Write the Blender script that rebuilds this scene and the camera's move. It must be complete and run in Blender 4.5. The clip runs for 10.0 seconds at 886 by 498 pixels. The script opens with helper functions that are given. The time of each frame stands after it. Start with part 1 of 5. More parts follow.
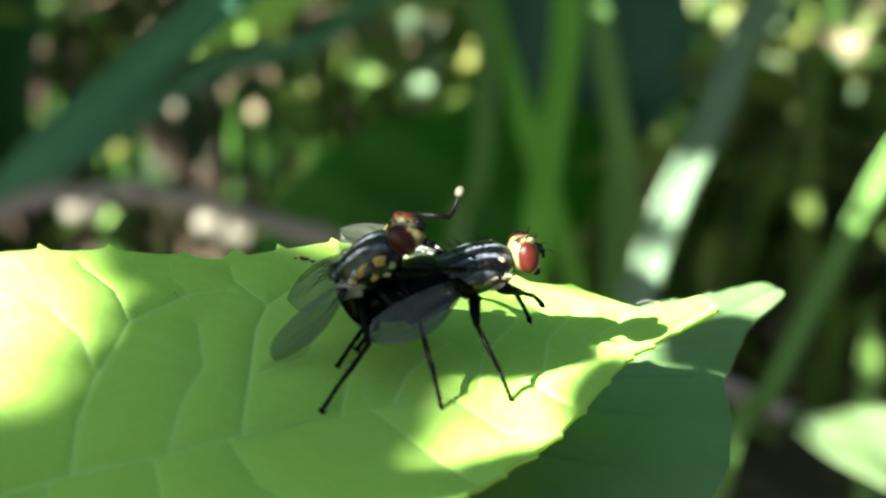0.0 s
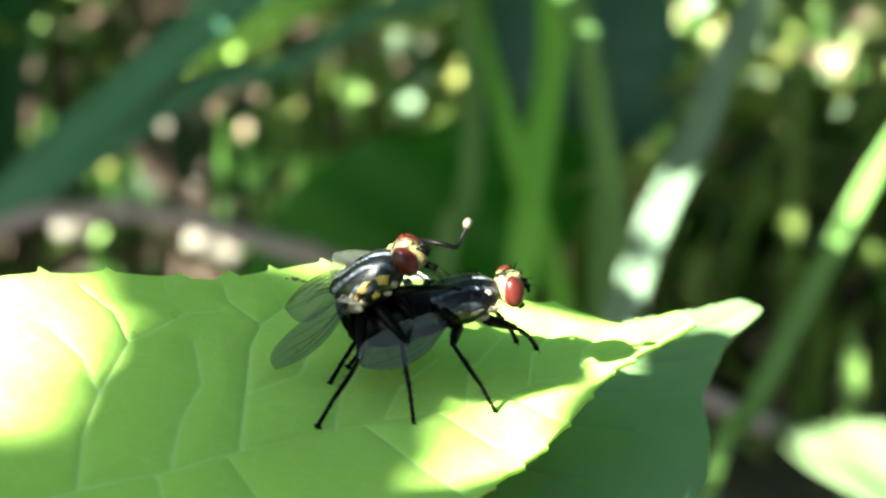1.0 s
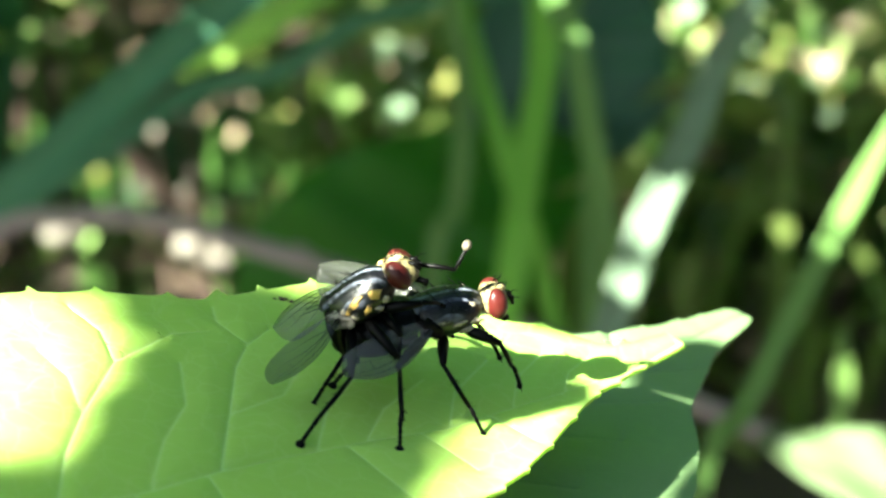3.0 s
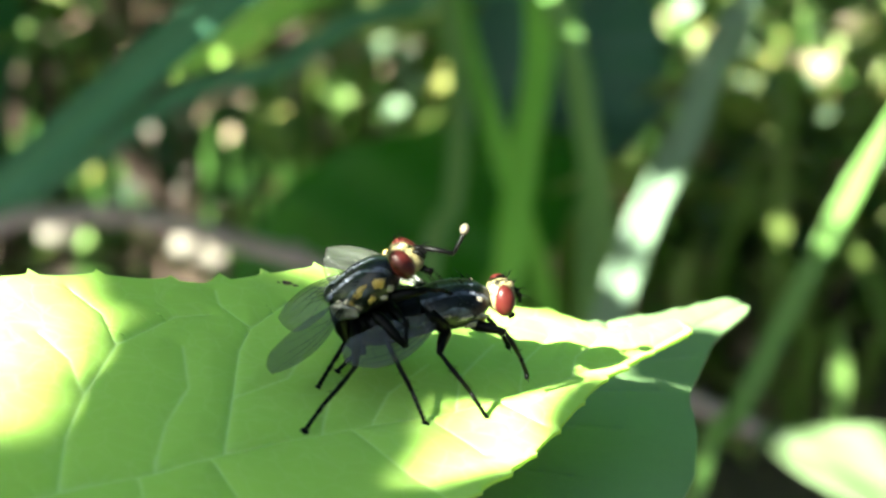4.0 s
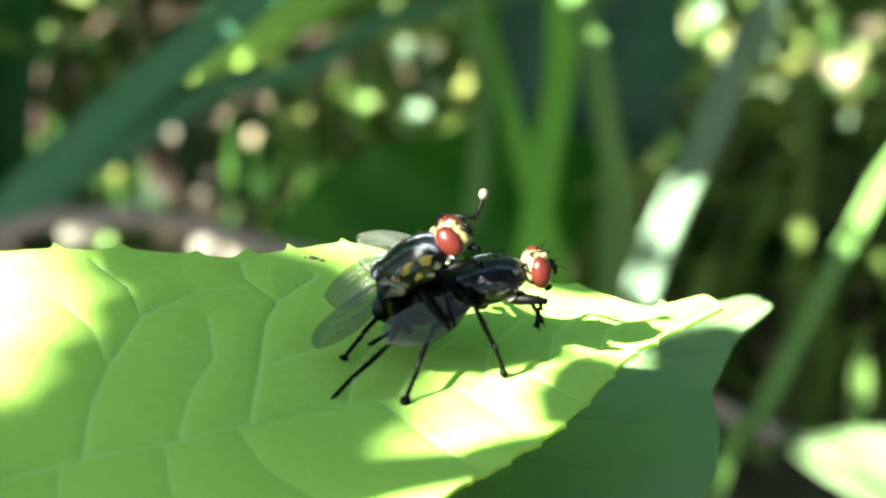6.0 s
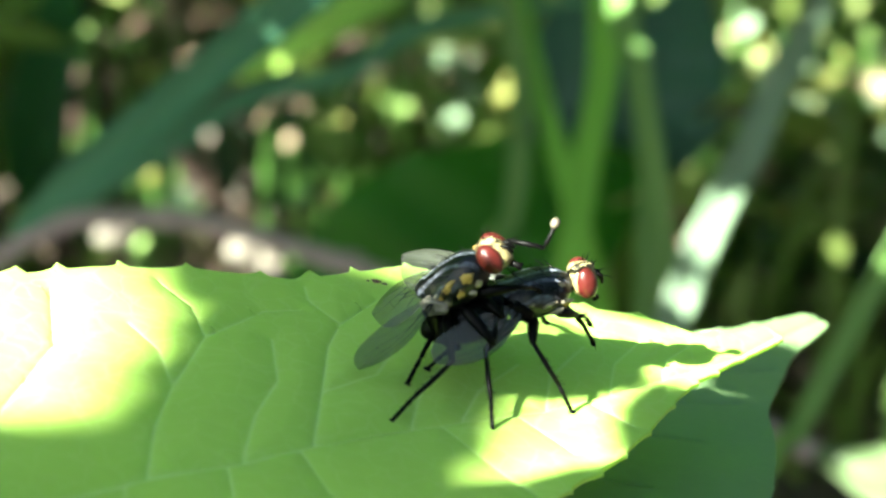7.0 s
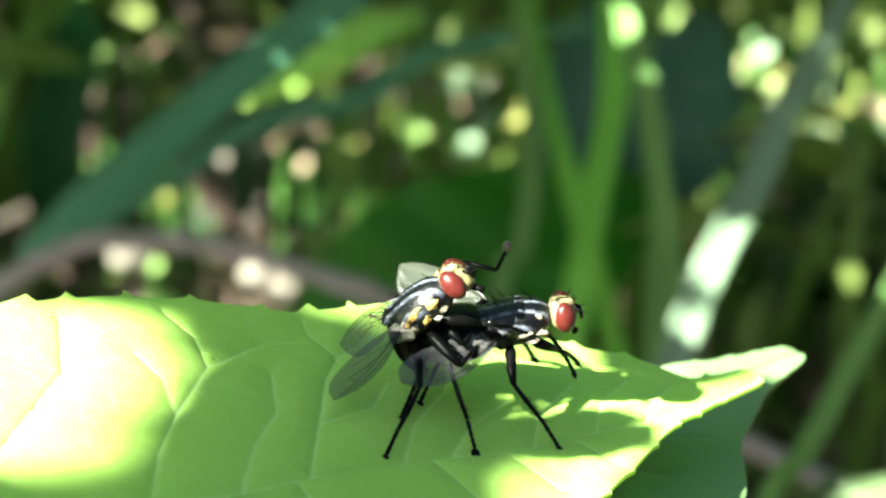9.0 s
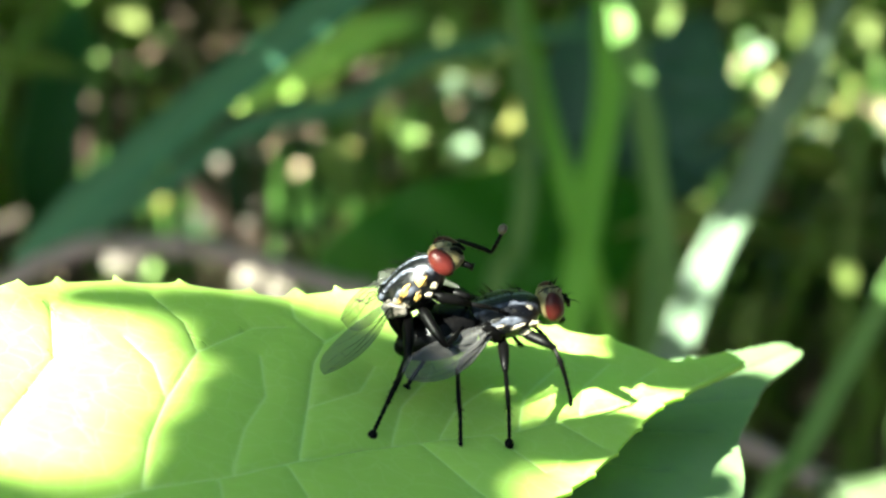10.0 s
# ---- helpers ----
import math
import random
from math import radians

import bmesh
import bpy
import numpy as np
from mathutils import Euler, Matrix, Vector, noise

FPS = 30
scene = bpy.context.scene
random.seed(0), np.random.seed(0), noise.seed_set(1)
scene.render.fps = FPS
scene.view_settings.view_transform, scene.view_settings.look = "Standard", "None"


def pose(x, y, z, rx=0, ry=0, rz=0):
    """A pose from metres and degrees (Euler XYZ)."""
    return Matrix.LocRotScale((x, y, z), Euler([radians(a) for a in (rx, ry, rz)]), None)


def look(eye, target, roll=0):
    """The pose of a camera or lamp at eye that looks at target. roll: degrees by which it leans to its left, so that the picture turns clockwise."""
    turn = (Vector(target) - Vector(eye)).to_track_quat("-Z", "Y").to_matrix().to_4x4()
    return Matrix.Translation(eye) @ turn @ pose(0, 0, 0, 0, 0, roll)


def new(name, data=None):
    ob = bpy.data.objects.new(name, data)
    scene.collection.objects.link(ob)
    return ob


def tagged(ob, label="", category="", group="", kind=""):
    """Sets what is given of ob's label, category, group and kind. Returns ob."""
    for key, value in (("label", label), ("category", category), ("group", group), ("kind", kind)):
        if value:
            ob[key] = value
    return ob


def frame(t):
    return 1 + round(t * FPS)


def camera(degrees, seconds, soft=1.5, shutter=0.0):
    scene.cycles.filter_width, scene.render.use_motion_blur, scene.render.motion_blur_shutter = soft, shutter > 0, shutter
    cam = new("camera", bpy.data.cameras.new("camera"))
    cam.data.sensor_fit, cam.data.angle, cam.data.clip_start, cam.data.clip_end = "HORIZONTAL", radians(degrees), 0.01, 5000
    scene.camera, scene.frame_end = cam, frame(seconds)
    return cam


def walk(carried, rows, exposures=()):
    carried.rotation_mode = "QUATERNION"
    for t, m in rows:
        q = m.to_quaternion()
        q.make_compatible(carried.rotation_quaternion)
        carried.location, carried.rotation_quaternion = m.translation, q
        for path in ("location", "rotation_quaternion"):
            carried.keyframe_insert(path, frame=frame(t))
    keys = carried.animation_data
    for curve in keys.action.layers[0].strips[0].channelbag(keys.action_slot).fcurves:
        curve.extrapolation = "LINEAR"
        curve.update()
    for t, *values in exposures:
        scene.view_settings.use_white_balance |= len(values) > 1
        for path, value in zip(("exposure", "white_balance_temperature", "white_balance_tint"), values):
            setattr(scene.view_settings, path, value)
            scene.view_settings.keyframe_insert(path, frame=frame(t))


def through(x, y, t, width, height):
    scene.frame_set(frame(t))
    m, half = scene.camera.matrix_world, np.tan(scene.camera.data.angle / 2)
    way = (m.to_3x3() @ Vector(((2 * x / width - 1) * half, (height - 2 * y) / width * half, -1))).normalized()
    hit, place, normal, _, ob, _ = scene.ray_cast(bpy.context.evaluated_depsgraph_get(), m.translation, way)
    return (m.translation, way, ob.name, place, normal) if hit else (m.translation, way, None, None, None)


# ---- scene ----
cam = camera(16.0, 10.0, soft=2.5)
cam.data.dof.use_dof = True
cam.data.dof.focus_distance = 0.147
cam.data.dof.aperture_fstop = 74.0
CAMERA_ROWS = [
    (0, pose(-0.00048, 0.00288, 0.21834, 65.645, 0.114, 0.416)),
    (0.5, pose(-0.00024, 0.00079, 0.21884, 65.846, 0.077, 0.223)),
    (1, pose(-0.00008, -0.00017, 0.21987, 65.932, 0.208, 0.192)),
    (1.5, pose(0.00098, -0.00093, 0.22087, 66.009, 0.523, 0.297)),
    (2, pose(0.00085, -0.00153, 0.22062, 66.154, 0.366, 0.348)),
    (2.5, pose(0.00005, -0.00084, 0.22078, 65.945, 0.133, 0.113)),
    (4, pose(-0.00012, -0.00007, 0.21927, 66.076, 0.137, -0.054)),
    (4.5, pose(0.00000, 0.00000, 0.22000, 66.000, -0.000, 0.000)),
    (5, pose(0.00051, -0.00058, 0.21925, 65.984, 0.006, 0.256)),
    (5.5, pose(-0.00006, 0.00020, 0.21948, 65.796, -0.131, 0.508)),
    (5.7, pose(0.00003, -0.00034, 0.21862, 66.113, 0.110, 0.315)),
    (7, pose(-0.00210, 0.00047, 0.21860, 66.318, -0.877, 1.241)),
    (7.5, pose(-0.00148, 0.00051, 0.21873, 66.420, -1.159, 1.502)),
    (8, pose(-0.00168, -0.00027, 0.21934, 66.510, -1.103, 1.401)),
    (8.5, pose(-0.00090, -0.00076, 0.21944, 66.544, -0.907, 1.533)),
    (9, pose(0.00093, 0.00021, 0.21934, 66.695, -1.023, 1.972)),
    (9.5, pose(0.00084, -0.00081, 0.21903, 66.753, -0.852, 1.857)),
    (10, pose(0.00090, 0.00002, 0.21897, 66.801, -0.753, 1.770)),
]
walk(cam, CAMERA_ROWS, [(0, 3.92, 6500, -6), (0.5, 3.95, 6500, -6), (1.0, 4.42, 6500, -6), (10, 4.43, 6500, -6)])

# ---- light ----
SUN = Vector((-0.551, -0.544, 0.633)).normalized()
world = bpy.data.worlds.new("sky")
scene.world = world
world.use_nodes = True
sky = world.node_tree.nodes.new("ShaderNodeTexSky")
sky.sky_type = "NISHITA"
sky.sun_disc = False
sky.sun_elevation = math.asin(SUN.z)
sky.sun_rotation = math.atan2(SUN.x, SUN.y)
world.node_tree.nodes["Background"].inputs["Strength"].default_value = 0.0205
world.node_tree.links.new(sky.outputs[0], world.node_tree.nodes["Background"].inputs["Color"])
sun = new("sun", bpy.data.lights.new("sun", "SUN"))
sun.data.energy = 5.0
sun.data.angle = radians(0.53)
sun.data.color = (1.0, 0.95, 0.86)
sun.matrix_world = look(SUN * 3.0, (0, 0, 0))

MM = 0.001
# The sway of the leaf, as rows of time and pose.
LEAF_ROWS = [
    (0, pose(-0.00118, 0.13847, 0.15539, -2.07, 12.79, -5.66)),
    (0.5, pose(-0.00071, 0.13896, 0.15425, -2.27, 13.55, -5.77)),
    (1, pose(-0.00104, 0.13978, 0.15476, -1.97, 12.76, -5.03)),
    (1.5, pose(-0.00112, 0.14129, 0.15331, -2.73, 12.91, -5.32)),
    (2, pose(-0.00106, 0.14055, 0.15413, -2.67, 12.01, -5.53)),
    (2.5, pose(-0.00085, 0.14030, 0.15391, -1.95, 12.87, -5.87)),
    (2.7, pose(-0.00122, 0.14026, 0.15395, -2.05, 12.80, -5.90)),
    (4, pose(-0.00073, 0.13909, 0.15467, -2.11, 12.75, -6.10)),
    (4.5, pose(-0.00079, 0.14048, 0.15468, -2.54, 12.88, -5.98)),
    (5, pose(-0.00074, 0.14078, 0.15384, -2.39, 12.74, -5.94)),
    (5.5, pose(-0.00110, 0.13992, 0.15506, -2.28, 12.17, -5.96)),
    (5.7, pose(-0.00055, 0.13857, 0.15598, -2.42, 12.11, -6.08)),
    (6.8, pose(-0.00041, 0.13883, 0.15520, -2.62, 12.19, -6.33)),
    (7, pose(-0.00038, 0.13888, 0.15506, -2.66, 12.20, -6.38)),
    (7.5, pose(-0.00016, 0.13869, 0.15519, -2.12, 12.92, -5.62)),
    (8, pose(-0.00062, 0.14042, 0.15502, -3.01, 11.54, -6.40)),
    (8.5, pose(-0.00051, 0.14065, 0.15367, -2.81, 13.54, -5.97)),
    (9, pose(0.00061, 0.14294, 0.15290, -2.55, 13.70, -5.81)),
    (9.5, pose(0.00011, 0.14320, 0.15269, -2.38, 13.65, -5.85)),
    (10, pose(-0.00002, 0.14518, 0.15258, -2.07, 14.15, -5.56)),
]
LEAF_REST = pose(-0.00079, 0.14048, 0.15468, -2.54, 12.88, -5.98)


# ---- materials ----
def shader(name):
    mat = bpy.data.materials.new(name)
    mat.use_nodes = True
    tree = mat.node_tree
    return mat, tree, tree.nodes["Principled BSDF"]


def node(tree, kind, inputs=(), **props):
    n = tree.nodes.new(kind)
    for key, value in props.items():
        setattr(n, key, value)
    for key, value in dict(inputs).items():
        if isinstance(value, bpy.types.NodeSocket):
            tree.links.new(value, n.inputs[key])
        else:
            n.inputs[key].default_value = value
    return n


def ramp(tree, source, stops):
    n = node(tree, "ShaderNodeValToRGB", {"Fac": source})
    e = n.color_ramp.elements
    while len(e) < len(stops):
        e.new(0.5)
    for item, (at, color) in zip(e, stops):
        item.position = at
        item.color = (*color, 1.0)
    return n.outputs["Color"]


def mix(tree, fac, a, b):
    n = node(tree, "ShaderNodeMix", data_type="RGBA")
    for key, value in ((0, fac), (6, a), (7, b)):
        if isinstance(value, bpy.types.NodeSocket):
            tree.links.new(value, n.inputs[key])
        else:
            n.inputs[key].default_value = value if key == 0 else (*value, 1.0)
    return n.outputs[2]


def bump(tree, bsdf, height, strength, distance):
    n = node(tree, "ShaderNodeBump", {"Height": height, "Strength": strength, "Distance": distance})
    tree.links.new(n.outputs[0], bsdf.inputs["Normal"])


def leaf_material(name, dark, light, vein, through, share=0.4, rough=0.45, mesh_size=900.0, random_tint=0.0, gloss=0.18):
    """A leaf: mottled blade, paler veins, fine net of veinlets, light shining through."""
    mat, tree, bsdf = shader(name)
    co = node(tree, "ShaderNodeTexCoord").outputs["Object"]
    broad = node(tree, "ShaderNodeTexNoise", {"Vector": co, "Scale": mesh_size * 0.18, "Detail": 3.0}).outputs["Fac"]
    fine = node(tree, "ShaderNodeTexNoise", {"Vector": co, "Scale": mesh_size * 3.0, "Detail": 4.0}).outputs["Fac"]
    warp = node(tree, "ShaderNodeVectorMath", {0: co, 1: (0.0, 0.0, 0.0)}, operation="ADD")
    shift = node(tree, "ShaderNodeTexNoise", {"Vector": co, "Scale": mesh_size * 0.5})
    small = node(tree, "ShaderNodeVectorMath", {0: shift.outputs["Color"], "Scale": 1.3 / mesh_size}, operation="SCALE")
    tree.links.new(small.outputs[0], warp.inputs[1])
    net = node(tree, "ShaderNodeTexVoronoi", {"Vector": warp.outputs[0], "Scale": mesh_size}, feature="DISTANCE_TO_EDGE").outputs["Distance"]
    netline = ramp(tree, net, [(0.0, (1, 1, 1)), (0.06, (0, 0, 0))])
    color = mix(tree, ramp(tree, broad, [(0.3, (0, 0, 0)), (0.7, (1, 1, 1))]), dark, light)
    speck = ramp(tree, fine, [(0.55, (0, 0, 0)), (0.92, (1, 1, 1))])
    color = mix(tree, node(tree, "ShaderNodeMath", {0: speck, 1: 0.18}, operation="MULTIPLY").outputs[0], color, vein)
    color = mix(tree, node(tree, "ShaderNodeMath", {0: netline, 1: 0.13}, operation="MULTIPLY").outputs[0], color, vein)
    mask = node(tree, "ShaderNodeAttribute", attribute_name="vein").outputs["Fac"]
    color = mix(tree, node(tree, "ShaderNodeMath", {0: mask, 1: 0.75}, operation="MULTIPLY").outputs[0], color, vein)
    if random_tint:
        rnd = node(tree, "ShaderNodeNewGeometry").outputs["Random Per Island"]
        hsv = node(tree, "ShaderNodeHueSaturation", {"Color": color})
        for key, lo, hi in (("Hue", 0.5 - 0.04 * random_tint, 0.5 + 0.03 * random_tint), ("Value", 1 - 0.5 * random_tint, 1 + 0.5 * random_tint)):
            m = node(tree, "ShaderNodeMapRange", {"Value": rnd, "To Min": lo, "To Max": hi})
            tree.links.new(m.outputs[0], hsv.inputs[key])
        color = hsv.outputs[0]
    tree.links.new(color, bsdf.inputs["Base Color"])
    bsdf.inputs["Roughness"].default_value = rough
    bsdf.inputs["Specular IOR Level"].default_value = gloss
    height = node(tree, "ShaderNodeMath", {0: fine, 1: netline}, operation="SUBTRACT").outputs[0]
    bump(tree, bsdf, height, 0.12, 0.05 / mesh_size)
    glow = node(tree, "ShaderNodeBsdfTranslucent", {"Color": (*through, 1.0)})
    both = node(tree, "ShaderNodeMixShader", {0: share, 1: bsdf.outputs[0], 2: glow.outputs[0]})
    tree.links.new(both.outputs[0], tree.nodes["Material Output"].inputs["Surface"])
    return mat


def plain_material(name, a, b, scale, rough=0.6, metal=0.0, relief=0.3, island=False, coat=0.0, gloss=0.4):
    mat, tree, bsdf = shader(name)
    co = node(tree, "ShaderNodeTexCoord").outputs["Object"]
    n1 = node(tree, "ShaderNodeTexNoise", {"Vector": co, "Scale": scale, "Detail": 6.0, "Roughness": 0.65}).outputs["Fac"]
    color = mix(tree, ramp(tree, n1, [(0.32, (0, 0, 0)), (0.68, (1, 1, 1))]), a, b)
    if island:
        rnd = node(tree, "ShaderNodeNewGeometry").outputs["Random Per Island"]
        hsv = node(tree, "ShaderNodeHueSaturation", {"Color": color})
        m = node(tree, "ShaderNodeMapRange", {"Value": rnd, "To Min": 0.5, "To Max": 1.5})
        tree.links.new(m.outputs[0], hsv.inputs["Value"])
        color = hsv.outputs[0]
    tree.links.new(color, bsdf.inputs["Base Color"])
    bsdf.inputs["Roughness"].default_value = rough
    bsdf.inputs["Metallic"].default_value = metal
    bsdf.inputs["Specular IOR Level"].default_value = gloss
    bsdf.inputs["Coat Weight"].default_value = coat
    bsdf.inputs["Coat Roughness"].default_value = 0.12
    bump(tree, bsdf, n1, relief, 0.2 / scale)
    return mat


def mottled_material(name, dark, light, scale, lo, hi):
    """Dusting that is broken up by dark cuticle."""
    mat, tree, bsdf = shader(name)
    co = node(tree, "ShaderNodeTexCoord").outputs["Object"]
    n1 = node(tree, "ShaderNodeTexNoise", {"Vector": co, "Scale": scale, "Detail": 4.0, "Roughness": 0.6}).outputs["Fac"]
    n2 = node(tree, "ShaderNodeTexNoise", {"Vector": co, "Scale": scale * 4.0, "Detail": 2.0}).outputs["Fac"]
    rich = mix(tree, n2, tuple(0.55 * c for c in light), tuple(1.25 * c for c in light))
    tree.links.new(mix(tree, ramp(tree, n1, [(lo, (0, 0, 0)), (hi, (1, 1, 1))]), dark, rich), bsdf.inputs["Base Color"])
    bsdf.inputs["Roughness"].default_value = 0.42
    bsdf.inputs["Specular IOR Level"].default_value = 0.3
    bump(tree, bsdf, n1, 0.5, 0.00006)
    return mat


def striped_thorax(name):
    """Black glossy back with pale dusted stripes along it."""
    mat, tree, bsdf = shader(name)
    co = node(tree, "ShaderNodeTexCoord").outputs["Object"]
    wob = node(tree, "ShaderNodeTexNoise", {"Vector": co, "Scale": 900.0, "Detail": 3.0}).outputs["Fac"]
    xyz = node(tree, "ShaderNodeSeparateXYZ", {0: co})
    y = node(tree, "ShaderNodeMath", {0: wob, 1: 0.00022, 2: xyz.outputs[1]}, operation="MULTIPLY_ADD").outputs[0]
    wave = node(tree, "ShaderNodeMath", {0: y, 1: 2 * math.pi / 0.00062}, operation="MULTIPLY").outputs[0]
    s = node(tree, "ShaderNodeMath", {0: wave}, operation="SINE").outputs[0]
    top = node(tree, "ShaderNodeMapRange", {"Value": xyz.outputs[2], "From Min": 0.0001, "From Max": 0.0006}).outputs[0]
    stripe = ramp(tree, s, [(0.45, (0, 0, 0)), (0.70, (1, 1, 1))])
    band = node(tree, "ShaderNodeMath", {0: stripe, 1: top}, operation="MULTIPLY").outputs[0]
    worn = node(tree, "ShaderNodeTexNoise", {"Vector": co, "Scale": 2600.0, "Detail": 3.0}).outputs["Fac"]
    band = node(tree, "ShaderNodeMath", {0: band, 1: ramp(tree, worn, [(0.36, (0.15, 0.15, 0.15)), (0.60, (1, 1, 1))])}, operation="MULTIPLY").outputs[0]
    color = mix(tree, band, (0.0006, 0.0006, 0.0011), (0.074, 0.080, 0.104))
    blotch = node(tree, "ShaderNodeTexNoise", {"Vector": co, "Scale": 1700.0, "Detail": 2.0}).outputs["Fac"]
    color = mix(tree, ramp(tree, blotch, [(0.60, (0, 0, 0)), (0.72, (0.5, 0.5, 0.5))]), color, (0.012, 0.011, 0.009))
    tree.links.new(color, bsdf.inputs["Base Color"])
    bsdf.inputs["Roughness"].default_value = 0.34
    bsdf.inputs["Specular IOR Level"].default_value = 0.20
    bsdf.inputs["Coat Weight"].default_value = 0.05
    bsdf.inputs["Coat Roughness"].default_value = 0.08
    grain = node(tree, "ShaderNodeTexNoise", {"Vector": co, "Scale": 9000.0}).outputs["Fac"]
    bump(tree, bsdf, grain, 0.6, 0.00005)
    return mat


def eye_material(name):
    mat, tree, bsdf = shader(name)
    co = node(tree, "ShaderNodeTexCoord").outputs["Object"]
    cells = node(tree, "ShaderNodeTexVoronoi", {"Vector": co, "Scale": 16000.0}, feature="DISTANCE_TO_EDGE").outputs["Distance"]
    big = node(tree, "ShaderNodeTexNoise", {"Vector": co, "Scale": 1600.0}).outputs["Fac"]
    tree.links.new(mix(tree, ramp(tree, big, [(0.3, (0, 0, 0)), (0.7, (1, 1, 1))]), (0.019, 0.0027, 0.0023), (0.033, 0.0056, 0.0047)), bsdf.inputs["Base Color"])
    bsdf.inputs["Roughness"].default_value = 0.30
    bsdf.inputs["Coat Weight"].default_value = 0.05
    bsdf.inputs["Specular IOR Level"].default_value = 0.12
    bump(tree, bsdf, cells, 0.3, 0.00003)
    return mat


def wing_material(name, tint, clear, rough):
    """A clear, faintly smoky membrane with a sheen."""
    mat, tree, bsdf = shader(name)
    co = node(tree, "ShaderNodeTexCoord").outputs["Object"]
    n = node(tree, "ShaderNodeTexNoise", {"Vector": co, "Scale": 2500.0, "Detail": 4.0}).outputs["Fac"]
    tree.links.new(mix(tree, n, tuple(c * 0.75 for c in tint), tint), bsdf.inputs["Base Color"])
    bsdf.inputs["Roughness"].default_value = rough
    bsdf.inputs["Specular IOR Level"].default_value = 0.3
    bump(tree, bsdf, n, 0.5, 0.0001)
    clearer = node(tree, "ShaderNodeBsdfTransparent", {"Color": (0.86, 0.88, 0.84, 1.0)})
    both = node(tree, "ShaderNodeMixShader", {0: clear, 1: bsdf.outputs[0], 2: clearer.outputs[0]})
    tree.links.new(both.outputs[0], tree.nodes["Material Output"].inputs["Surface"])
    return mat


LEAF_GREEN = leaf_material("fresh_leaf", (0.285, 0.452, 0.060), (0.335, 0.520, 0.084), (0.60, 0.75, 0.34), (0.40, 0.59, 0.095), rough=0.9, mesh_size=620.0, gloss=1.0)
# For the added shade leaves: yellowish, to redden the light they let through.
CASTER_LEAF = leaf_material("shade_caster_leaf", (0.34, 0.43, 0.10), (0.40, 0.50, 0.13), (0.62, 0.70, 0.35), (0.54, 0.54, 0.17), mesh_size=620.0)
# Darker copy of fresh_leaf: the shade on the lower leaf is in its colour.
LEAF_SHADE = leaf_material("shaded_leaf_tone", (0.090, 0.158, 0.058), (0.112, 0.188, 0.074), (0.15, 0.24, 0.10), (0.12, 0.25, 0.06), share=0.3, rough=0.7, gloss=0.8, mesh_size=620.0)
GRASS = leaf_material("grass_blade", (0.052, 0.128, 0.019), (0.090, 0.190, 0.031), (0.15, 0.25, 0.06), (0.12, 0.25, 0.03), mesh_size=300.0, rough=0.6, gloss=0.7)
GRASS_FRESH = leaf_material("fresh_grass_blade", (0.120, 0.290, 0.034), (0.165, 0.37, 0.052), (0.23, 0.40, 0.09), (0.17, 0.40, 0.035), mesh_size=300.0)
GRASS_DARK = leaf_material("dark_grass_blade", (0.042, 0.120, 0.066), (0.058, 0.150, 0.084), (0.08, 0.18, 0.10), (0.05, 0.16, 0.07), mesh_size=300.0, share=0.25)
GRASS_PALE = leaf_material("pale_grass_blade", (0.11, 0.16, 0.105), (0.14, 0.20, 0.135), (0.17, 0.23, 0.15), (0.10, 0.16, 0.07), mesh_size=300.0, rough=0.3, gloss=0.5)
WEED = leaf_material("weed_leaf", (0.046, 0.115, 0.024), (0.092, 0.190, 0.036), (0.156, 0.252, 0.084), (0.108, 0.228, 0.030), mesh_size=250.0, random_tint=1.0)
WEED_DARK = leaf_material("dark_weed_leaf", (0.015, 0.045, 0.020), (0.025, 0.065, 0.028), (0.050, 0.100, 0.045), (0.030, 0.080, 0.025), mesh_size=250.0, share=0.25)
WEED_PALE = leaf_material("pale_weed_leaf", (0.045, 0.075, 0.030), (0.070, 0.100, 0.046), (0.10, 0.14, 0.07), (0.07, 0.10, 0.03), mesh_size=250.0)
WEED_YELLOW = leaf_material("yellowing_weed_leaf", (0.17, 0.165, 0.032), (0.23, 0.22, 0.06), (0.15, 0.17, 0.05), (0.1, 0.12, 0.012), mesh_size=250.0)
TEAL = leaf_material("bluish_leaf", (0.034, 0.076, 0.056), (0.045, 0.095, 0.070), (0.06, 0.12, 0.09), (0.03, 0.08, 0.04), mesh_size=200.0, share=0.2)
WEED_STALK = leaf_material("weed_stalk", (0.085, 0.15, 0.035), (0.11, 0.18, 0.05), (0.14, 0.21, 0.07), (0.10, 0.19, 0.03), mesh_size=300.0)
LIGHT_WEED = leaf_material("light_weed_leaf", (0.14, 0.235, 0.06), (0.18, 0.29, 0.08), (0.24, 0.34, 0.12), (0.17, 0.29, 0.045), mesh_size=250.0)
DEEP_WEED = leaf_material("deep_weed_leaf", (0.022, 0.075, 0.026), (0.032, 0.098, 0.034), (0.05, 0.13, 0.05), (0.03, 0.11, 0.03), mesh_size=250.0, share=0.25)
OLIVE = leaf_material("olive_weed_leaf", (0.105, 0.135, 0.045), (0.165, 0.200, 0.070), (0.22, 0.25, 0.11), (0.20, 0.24, 0.06), mesh_size=250.0, random_tint=0.8)
OLIVE_GRASS = leaf_material("olive_grass_blade", (0.075, 0.125, 0.028), (0.120, 0.175, 0.045), (0.18, 0.22, 0.07), (0.15, 0.22, 0.044), mesh_size=300.0, random_tint=0.6)
